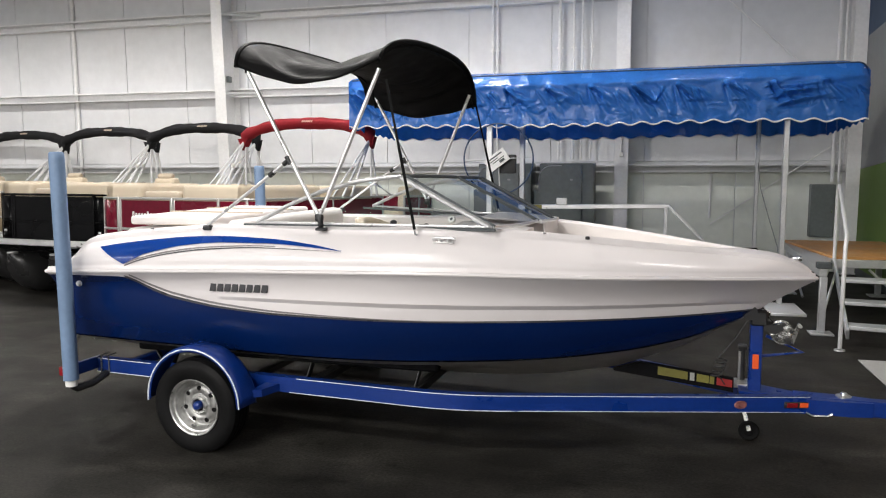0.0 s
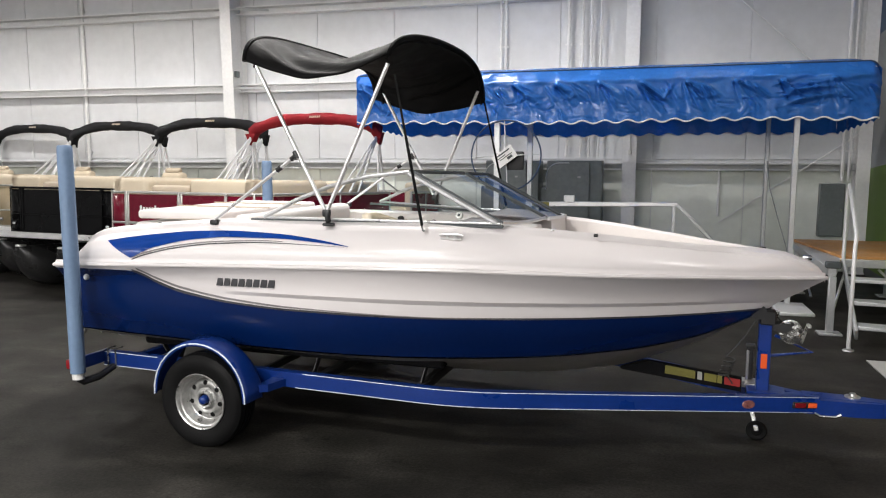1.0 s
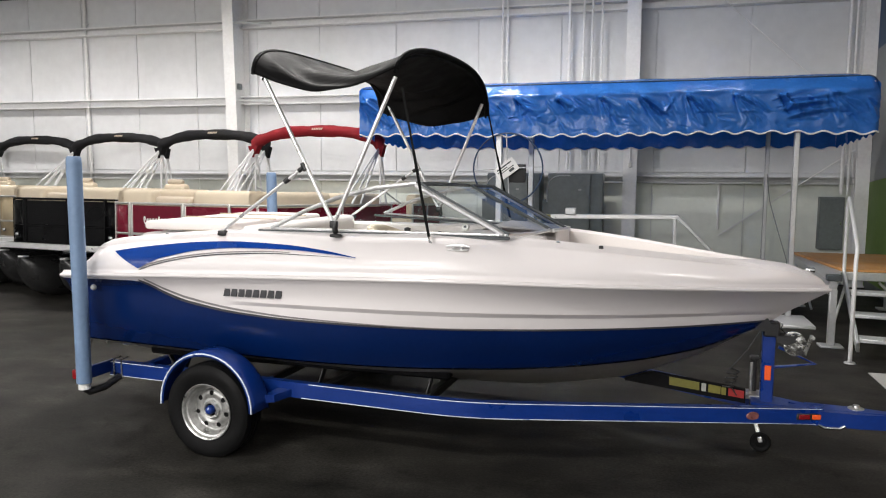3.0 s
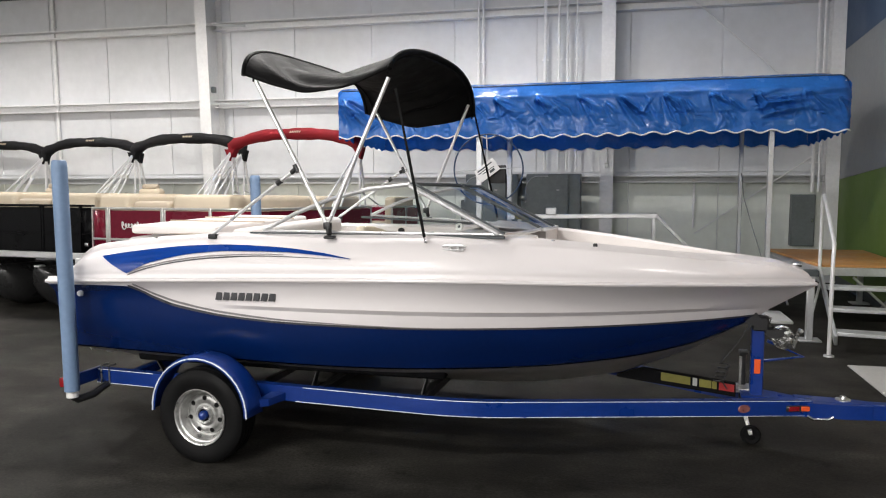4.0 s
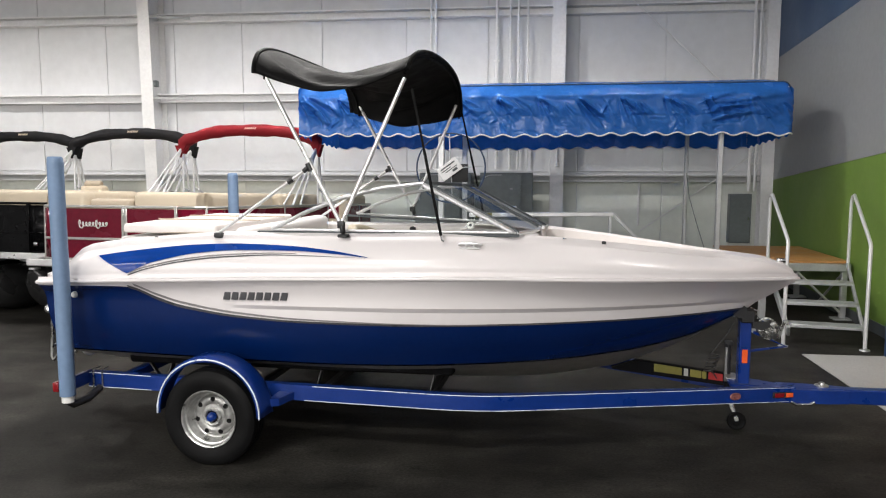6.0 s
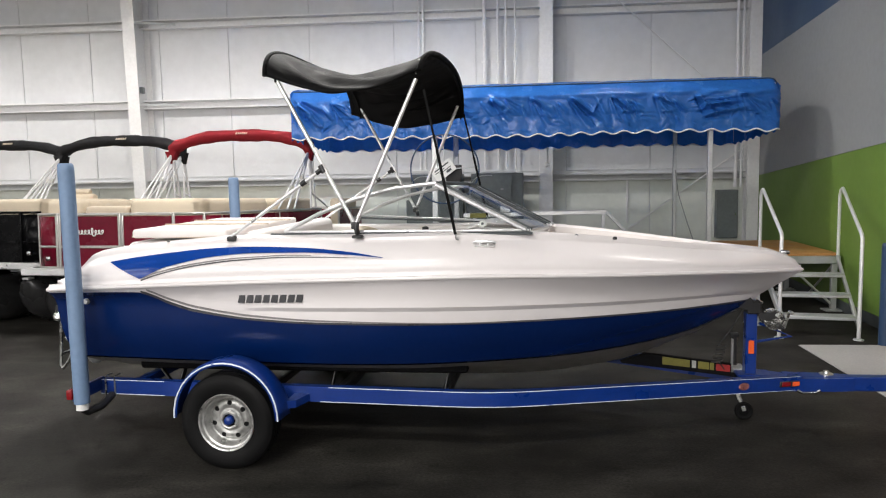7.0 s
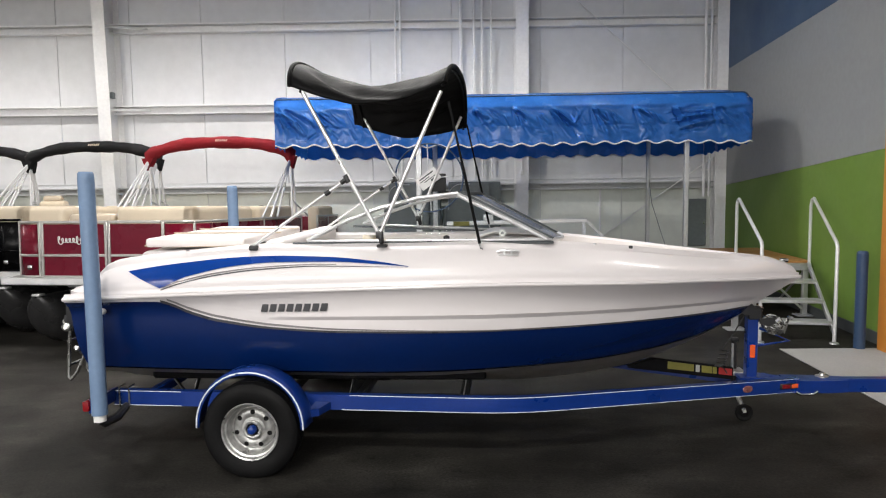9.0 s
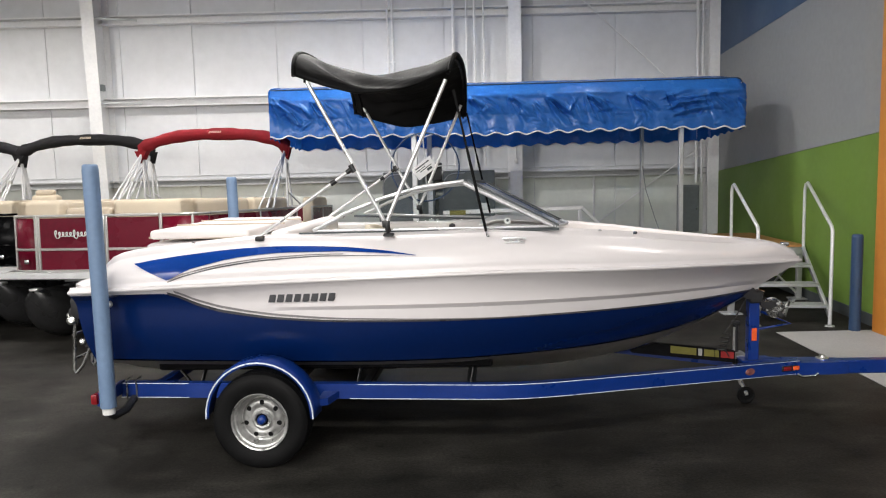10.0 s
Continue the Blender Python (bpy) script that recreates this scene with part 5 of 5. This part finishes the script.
    part("steering_wheel", Geo().tube([(0.55 + 0.17 * math.cos(k * math.pi / 12), 3.56 + 0.06 * math.sin(k * math.pi / 12), 1.50 + 0.16 * math.sin(k * math.pi / 12)) for k in range(24)], 0.014, 6, closed=True), BLACK, con)

    # stowed bimini in its boot
    pts, rs = [], []
    for k in range(33):
        t = -1 + 2 * k / 32
        x = 1.24 * t
        zz = 2.665 - 0.20 * abs(t) ** 2.8 - (0.16 * ((abs(t) - 0.93) / 0.07) if abs(t) > 0.93 else 0)
        pts.append((x if abs(t) < 0.93 else math.copysign(1.16 + 0.03 * (abs(t) - 0.93) / 0.07, t), 3.30 + 0.03 * math.sin(5 * t), zz))
        rs.append(0.092 + 0.007 * math.sin(11 * t) + 0.004 * math.sin(29 * t + 1) + (0.012 if abs(t) > 0.86 else 0) - (0.05 if abs(t) > 0.985 else 0))
    boot = part("bimini_boot", Geo().tube(pts, rs, 16), cloth, bt, first_label, 60)
    g = Geo()
    for k in range(6):
        x = -0.02 + k * 0.034
        g.prism([(x, 3.185, 2.675), (x + 0.018, 3.185, 2.675), (x + 0.032, 3.19, 2.706), (x + 0.014, 3.19, 2.706)], (0, 0.012, 0))
    part("boot_mark", g, VINYL_TAN, boot)
    for s in (-1, 1):
        x = s * 1.17
        part("boot_tail", Geo().prism([(x - 0.10, 3.22, 2.43), (x + 0.10, 3.22, 2.43), (x + s * 0.03, 3.25, 2.24)], (0, 0.10, 0)), cloth, boot)
        top = Vector((x, 3.3, 2.37))
        for foot, r in (((x, 2.35, 1.50), 0.017), ((x, 2.62, 1.50), 0.017), ((x, 3.30, 1.50), 0.017), ((x, 3.52, 1.50), 0.017), ((x - s * 0.03, 2.1, 1.50), 0.013)):
            part("bimini_strut", Geo().tube([top + Vector((0, (foot[1] - 3.3) * 0.06, 0)), foot], r, 8), SATIN, bt)
        part("strut_fitting", Geo().box((x, 2.95, 1.98), (0.05, 0.06, 0.07), 0.012), CAP_WHITE, bt)
        part("cross_brace", Geo().tube([(x, 3.3, 1.75), (x, 4.1, 1.50)], 0.012, 8), SATIN, bt)
    return bt


HEAD = -6.0
for k in range(4):
    m = pose((-5.56, -7.97, -10.58, -13.36)[k], 7.93 + 0.80 * k, 0.0, -2.0, 0, HEAD)
    if k == 0:
        pontoon_boat(m, RED_PANEL, RED_CLOTH, FENCE_ALU, "pontoon boat with burgundy side panels and beige seats", "rolled red canvas bimini")
    else:
        pontoon_boat(m, BLACK_PANEL if k == 1 else TAN_PANEL, CHAR_CLOTH, BLACK_PANEL if k == 1 else FENCE_ALU, "pontoon boat with glossy black panels and beige seats" if k == 1 else "pontoon boat with tan side panels and beige seats", "rolled charcoal canvas bimini")

# ---- boat lift with blue canopy ----
lift = thing("boat_lift", "aluminium boat lift under a wrinkled blue vinyl canopy", "boat lift", pose(0, 0, -0.02))
CX0, CX1, CY0, CY1 = -4.10, 2.82, 10.42, 12.72
TIE_Z, TIE_STEP, SEAM_Z = 2.965, 0.572, 2.70
TIES = [1.079 + TIE_STEP * k for k in range(-9, 3)]
# folds: anchor x and z, angle, length, height, width; fans hang down and to one side from each tie point
FOLDS = []
for k, tx in enumerate(TIES):
    for ang, ln, h in ((-0.52, 0.52, 0.038), (-0.70, 0.55, 0.046), (-0.90, 0.46, 0.042), (-1.12, 0.36, 0.034), (-0.28, 0.30, 0.020)):
        FOLDS.append((tx + random.uniform(-0.03, 0.03), TIE_Z + random.uniform(-0.03, 0.0), ang + random.uniform(-0.12, 0.12), ln * random.uniform(0.75, 1.15), h * random.uniform(0.6, 1.25), random.uniform(0.022, 0.034)))
    for _ in range(3):
        FOLDS.append((tx + random.uniform(0.12, 0.45), TIE_Z - random.uniform(0.0, 0.14), random.uniform(-1.1, -0.5), random.uniform(0.2, 0.4), random.uniform(0.018, 0.034), random.uniform(0.018, 0.028)))
    for _ in range(7):
        FOLDS.append((tx + random.uniform(0, TIE_STEP), random.uniform(SEAM_Z - 0.24, SEAM_Z + 0.02), random.uniform(-1.5, 1.2), random.uniform(0.10, 0.28), random.uniform(-0.022, 0.028), random.uniform(0.014, 0.026)))
    FOLDS.append((tx + 0.10, SEAM_Z + random.uniform(0.0, 0.10), random.uniform(-0.2, 0.2), random.uniform(0.2, 0.4), 0.016, 0.02))
# long drapes pulled towards the far corner, and two stiff ones from the near corner
for _ in range(9):
    FOLDS.append((random.uniform(1.15, 1.9), random.uniform(2.62, 2.86), random.uniform(0.10, 0.34), random.uniform(0.5, 1.0), random.uniform(0.020, 0.036), random.uniform(0.028, 0.045)))
FOLDS += [(CX0 + 0.04, 3.05, -0.80, 0.62, 0.055, 0.045), (CX0 + 0.10, 3.04, -0.48, 0.75, 0.050, 0.05), (CX0 + 0.02, 2.90, -0.95, 0.40, 0.035, 0.035)]


def wrinkle(a, z):
    d = 0.016 * noise.noise(Vector((a * 1.1, z * 2.0, 1.7))) + 0.014 * noise.noise(Vector((a * 4.1, z * 4.4, 5.2))) + 0.006 * noise.noise(Vector((a * 11.0, z * 11.0, 2.2)))
    for fx, fz, ang, ln, h, wd in FOLDS:
        dx, dz = a - fx, z - fz
        if abs(dx) > 1.1:
            continue
        along, across = dx * math.cos(ang) + dz * math.sin(ang), -dx * math.sin(ang) + dz * math.cos(ang)
        if 0 < along < ln:
            q, w = along / ln, wd * (0.55 + 1.1 * along / ln)
            r = across / w
            if abs(r) < 2.6:
                d += 1.5 * h * (math.exp(-r * r) - 0.75 * math.exp(-((r + 1.25) / 0.8) ** 2)) * min(1, q * 7) * (1 - q * q)
    return d


def tuck(x):
    """Cloth gathered between two tie points: 0 at a tie, swelling away from it."""
    q = ((x - TIES[0]) / TIE_STEP) % 1.0
    return math.sin(math.pi * q ** 0.75) ** 0.8


def valance(side):
    """Front (-1) or back (1) curtain of the canopy."""
    nx, nz = 560, 46
    y = CY0 if side < 0 else CY1
    rows = []
    for i in range(nx + 1):
        x = CX0 + (CX1 - CX0) * i / nx
        lo = (2.435 if side < 0 else 2.315) + 0.020 * math.sin(x * 2 * math.pi / 0.30) + 0.012 * math.sin(x * 1.3)
        hi = 3.132 + 0.02 * (x + 4.1) / 6.9
        corner = max(0.0, 1 - (CX1 - x) / 0.16)
        hi -= 0.07 * corner ** 2.5
        row = []
        for j in range(nz + 1):
            t = j / nz
            z = hi + (lo - hi) * t
            slope = 0.15 * max(0.0, 1 - t / 0.23) ** 1.25
            lip = 0.022 * tuck(x) * math.exp(-((t - 0.235) / 0.05) ** 2)
            seam = -0.010 * math.exp(-((z - SEAM_Z) / 0.010) ** 2)
            fold = wrinkle(x, z + (0 if side < 0 else 7)) * max(0.0, min(1, (t - 0.13) / 0.10)) * (1 - 0.8 * max(0, (t - 0.85) / 0.15))
            row.append((x, y + side * (0.012 * math.sin(math.pi * t) - slope + lip + seam + fold + 0.012 * math.sin(x * 2 * math.pi / 0.3) * t ** 3 - 0.10 * corner ** 3), z))
        rows.append(row)
    return rows


front, back = valance(-1), valance(1)
part("canopy_front", Geo().grid(front), TARP, lift, "creased blue vinyl valance", 80)
part("canopy_back", Geo().grid(back), TARP, lift, "creased blue vinyl valance", 80)
part("front_hem", Geo().tube([Vector(r[-1]) + Vector((0, -0.004, 0)) for r in front], 0.011, 6), PAPER, lift, "white piping along the scalloped hem")
part("back_hem", Geo().tube([Vector(r[-1]) for r in back], 0.008, 6), PAPER, lift, "white piping along the rear hem")
rows = []
for i in range(0, 561, 14):
    x = CX0 + (CX1 - CX0) * i / 560
    hi = front[i][0][2]
    row = []
    for k in range(9):
        t = k / 8
        sag = 0.012 * math.cos(x * 2 * math.pi / 1.15)
        row.append((x, front[i][0][1] + (back[i][0][1] - front[i][0][1]) * t, hi + (0.13 + 0.4 * sag) * math.sin(math.pi * t)))
    rows.append(row)
part("canopy_roof", Geo().grid(rows), TARP, lift, "blue vinyl canopy roof", 80)
part("canopy_beading", Geo().tube([Vector(r[0]) + Vector((0, -0.006, 0.004)) for r in front], 0.010, 6), NAVY_POST, lift)
for x, i in ((CX0, 0), (CX1, 560)):
    s = -1 if x == CX0 else 1
    rows = []
    for k in range(31):
        t = k / 30
        y = front[i][-1][1] + (back[i][-1][1] - front[i][-1][1]) * t
        hi = front[i][0][2] + 0.125 * math.sin(math.pi * t) - 0.6 * max(0.0, 0.06 - abs(t - (0 if t < 0.5 else 1)))
        lo = 2.435 - 0.12 * t + 0.02 * math.sin(y * 2 * math.pi / 0.3)
        rows.append([(x + s * 0.15 * wrinkle(y - 11, hi + (lo - hi) * j / 10) * math.sin(math.pi * min(1, 0.1 + j / 10)), y, hi + (lo - hi) * j / 10) for j in range(11)])
    part("canopy_end", Geo().grid(rows), TARP, lift, "blue vinyl canopy end", 80)
for x, y, w in ((1.89, 10.54, 0.068), (1.85, 12.58, 0.062), (-2.02, 10.54, 0.085), (-1.84, 12.50, 0.085)):
    part("post", Geo().beam((x, y, 0.02), (x, y, 3.08), w, w, 0.008, up=(0, 1, 0)), ALU_MATT, lift, "square aluminium lift post")
    part("foot_pad", Geo().box((x, y - (0.30 if y < 11 else 0), 0.02), (0.42, 0.75 if y < 11 else 0.35, 0.04), 0.008), SATIN, lift)
for y in (10.54, 12.58):
    part("canopy_beam", Geo().beam((CX0 + 0.06, y, 3.05), (CX1 - 0.06, y, 3.06), 0.05, 0.05, 0.006), ALU_MATT, lift)
for x in (1.87, -1.93):
    part("cross_beam", Geo().beam((x, 10.6, 0.26), (x, 12.5, 0.26), 0.09, 0.14, 0.008), ALU_MATT, lift)
part("guide_rail", Geo().beam((-1.62, 10.66, 1.285), (0.47, 10.66, 1.315), 0.05, 0.065, 0.008), ALU, lift, "aluminium bunk guide rail")
part("guide_strut", Geo().beam((0.45, 10.66, 1.32), (0.98, 10.66, 0.78), 0.05, 0.05, 0.008), ALU_MATT, lift)
part("guide_strut", Geo().beam((0.42, 10.66, 1.29), (0.42, 10.66, 0.30), 0.05, 0.05, 0.008, up=(0, 1, 0)), ALU_MATT, lift)
part("guide_strut", Geo().beam((-1.45, 10.66, 1.26), (-1.45, 10.66, 0.30), 0.05, 0.05, 0.008, up=(0, 1, 0)), ALU_MATT, lift)
part("caution_tag", Geo().box((-1.40, 10.625, 1.285), (0.24, 0.012, 0.07), 0.003), YELLOW, lift, "yellow caution tag")
part("bracket_block", Geo().box((-1.0, 10.64, 1.37), (0.15, 0.06, 0.10), 0.008), ALU_MATT, lift)
part("bunk", Geo().beam((0.92, 10.9, 0.70), (1.66, 10.9, 0.70), 0.14, 0.07, 0.015), BLACK_CARPET, lift, "black carpeted lift bunk")
part("cradle_beam", Geo().beam((-1.9, 10.9, 0.60), (1.86, 10.9, 0.60), 0.10, 0.13, 0.01), ALU_MATT, lift)
# winch wheel and tilted notice
WC = Vector((-1.86, 10.34, 1.97))
wheel2 = part("winch_wheel", Geo().tube([WC + Vector((0.49 * math.cos(k * math.pi / 32), 0, 0.49 * math.sin(k * math.pi / 32))) for k in range(64)], 0.011, 8, closed=True), NAVY_POST, lift, "large thin navy winch wheel")
for k in range(4):
    a = radians(90 * k + 3)
    part("spoke", Geo().tube([WC, WC + Vector((0.485 * math.cos(a), 0, 0.485 * math.sin(a)))], 0.009, 6), ALU_MATT, wheel2)
part("winch_box", Geo().box((-1.74, 10.42, 1.90), (0.24, 0.10, 0.26), 0.02, seg=2), BLACK, lift, "black winch housing")
m = Euler((0, radians(-36), 0)).to_matrix().to_4x4()
card = part("notice_card", Geo().box((-1.87, 10.285, 1.955), (0.33, 0.012, 0.19), 0.004, m), PAPER, lift, "tilted white notice card with dark lettering bars")
for dx, dz, w, h in ((0.0, 0.055, 0.24, 0.018), (-0.05, 0.02, 0.16, 0.012), (0.02, -0.01, 0.2, 0.012), (0.06, -0.045, 0.08, 0.035)):
    c = m @ Vector((dx, 0, dz))
    part("lettering_bar", Geo().box((-1.87 + c.x, 10.277, 1.955 + c.z), (w, 0.004, h), 0.0, m), DARK_GREY, card)
part("electric_cable", Geo().tube([(1.85, 12.52, 1.9), (1.9, 12.5, 1.5), (2.02, 12.4, 1.05), (2.15, 12.3, 0.6), (2.2, 12.2, 0.05)], 0.006, 6), GREY_METAL, lift, "thin hanging cable")

# ---- boarding platform with stairs ----
stage = thing("boarding_platform", "aluminium boarding platform with varnished plywood deck and stairs", "platform", pose(0, 0, -0.02))
DECK = [(2.345, 9.80), (3.38, 9.80), (3.43, 11.75), (2.13, 11.75)]
part("deck_board", Geo().prism([(x, y, 0.745) for x, y in DECK], (0, 0, 0.03)), WOOD, stage, "orange varnished plywood deck")
for (xa, ya), (xb, yb) in zip(DECK, DECK[1:] + DECK[:1]):
    part("edge_rail", Geo().beam((xa, ya, 0.69), (xb, yb, 0.69), 0.04, 0.10, 0.006), ALU_MATT, stage)
# side frame reaching forward to the near leg
part("side_frame", Geo().prism([(2.12, 11.75, 0.655), (2.32, 9.80, 0.655), (2.08, 8.92, 0.655), (2.00, 8.92, 0.655)], (0, 0, 0.085)), ALU_MATT, stage, "grey aluminium side frame")
part("corner_bracket", Geo().box((2.05, 8.95, 0.775), (0.15, 0.10, 0.07), 0.008), DARK_GREY, stage)
for x, y in ((2.05, 8.94), (3.34, 9.86), (2.19, 11.65), (3.38, 11.65)):
    part("leg", Geo().beam((x, y, 0.02), (x, y, 0.65), 0.075, 0.06, 0.006, up=(0, 1, 0)), ALU_MATT, stage)
    part("foot_plate", Geo().box((x, y, 0.01), (0.24, 0.20, 0.02), 0.004), ALU_MATT, stage)
for (xa, ya), (xb, yb) in (((3.34, 9.88), (3.36, 10.7)), ((2.19, 11.6), (2.23, 10.8)), ((2.4, 9.85), (2.15, 9.35)), ((2.75, 9.84), (3.3, 9.84))):
    part("diagonal_brace", Geo().tube([(xa, ya, 0.62), (xb, yb, 0.10)], 0.016, 8), ALU, stage)
STAIR = (((2.335, 9.72), (2.175, 8.36), (2.065, 8.19)), ((3.30, 9.66), (2.93, 8.22), (2.875, 8.08)))
for (xt, yt), (xs, ys), (xb, yb) in STAIR:
    part("stringer", Geo().beam((xt, yt, 0.72), (xs, ys, 0.13), 0.035, 0.12, 0.006, up=(0, 0.55, 1)), ALU_MATT, stage, "aluminium stair stringer")
    hr = [(xt, yt, 0.70), (xt, yt, 1.54), (xt, yt - 0.03, 1.615), (xt - 0.01, yt - 0.10, 1.635), (xb + 0.03, yb + 0.09, 1.17), (xb + 0.01, yb + 0.02, 1.12), (xb, yb, 1.05), (xb, yb, 0.02)]
    part("handrail", Geo().tube(hr, 0.021, 12), SATIN, stage, "bent aluminium handrail")
    part("rail_foot", Geo().lathe([(0, 0.012), (0.05, 0.012), (0.055, 0)], 14, Matrix.Translation((xb, yb, 0.0))), ALU_MATT, stage)
(lt, ls, _), (rt, rs, _) = STAIR
for k in range(3):
    t = 0.08 + 0.31 * k
    a, b = Vector(ls).lerp(Vector(lt), t), Vector(rs).lerp(Vector(rt), t)
    z = 0.155 + 0.59 * t
    part("tread", Geo().beam((a.x + 0.02, a.y, z), (b.x - 0.02, b.y, z), 0.22, 0.04, 0.006), ALU_MATT, stage, "ribbed aluminium tread")

# ---- small things by the walls ----
pn = thing("electrical_panel", "grey enamelled electrical panel on the hall wall", "electrical panel", pose(0, 0, 0))
part("cabinet", Geo().box((3.11, WALL_Y - 0.12, 1.05), (0.38, 0.18, 0.90), 0.008), GREY_METAL, pn)
part("door", Geo().box((3.11, WALL_Y - 0.214, 1.05), (0.35, 0.01, 0.86), 0.004), GREY_METAL, pn)
part("latch", Geo().box((3.25, WALL_Y - 0.224, 1.05), (0.02, 0.015, 0.06), 0.004), CHROME, pn)
pb = thing("junction_box", "small pale junction box on the steel column", "junction box", pose(0, 0, 0))
part("box", Geo().box((-0.245, WALL_Y - 0.565, 2.03), (0.06, 0.05, 0.08), 0.008), CAP_WHITE, pb)
part("conduit", Geo().tube([(-0.245, WALL_Y - 0.575, 2.07), (-0.245, WALL_Y - 0.60, 3.0)], 0.012, 8), STEEL_WHITE, pb)
pb = thing("junction_box", "small dark junction box on the side of the column", "junction box", pose(0, 0, 0))
part("box", Geo().box((-8.02, WALL_Y - 0.30, 3.60), (0.065, 0.12, 0.12), 0.008), GREY_METAL, pb)

bn = thing("storage_cabinet", "large dark grey-green enamelled metal cabinet with a rounded front shoulder", "cabinet", pose(-0.13, 0, -0.02), "metal cabinets")
part("body", Geo().box((-1.02, 13.36, 0.95), (0.94, 0.62, 1.90), 0.02, seg=2), CABINET_GREY, bn)
door = [(-1.49, 0.10), (-0.76, 0.10), (-0.76, 1.86)] + [(-1.27 - 0.22 * math.sin(radians(a)), 1.64 + 0.22 * math.cos(radians(a))) for a in range(0, 91, 15)]
part("door", Geo().prism([(x, 12.97, z) for x, z in door], (0, 0.07, 0)), CABINET_GREY, bn, "dark door panel with a rounded corner")
part("edge_trim", Geo().tube([(-1.10, 12.965, 1.862)] + [(x, 12.965, z) for x, z in door[3:]] + [(-1.49, 12.965, 1.40)], 0.010, 6), GIRT_GREY, bn, "pale edge trim round the door shoulder")
part("side_post", Geo().box((-1.53, 13.10, 0.72), (0.10, 0.12, 1.44), 0.01), CABINET_GREY, bn)
part("placard", Geo().box((-0.93, 12.963, 1.62), (0.05, 0.008, 0.03), 0.002), GREY_LABEL, bn)

copy_thing(bn, pose(-1.22, 0.04, -0.02))

bp = thing("bollard", "round navy painted post standing on the floor", "post", pose(3.01, 7.80, -0.02))
part("post", Geo().lathe([(0, 1.10), (0.045, 1.10), (0.058, 1.085), (0.06, 1.06), (0.06, 0.0), (0.0, 0.0)], 24), NAVY_POST, bp)
tagged(part("floor_mat", Geo().box((2.88, 6.1, -0.013), (1.50, 3.4, 0.012), 0.004), RAMP_GREY), "light grey mat lying on the dark floor", "mat")
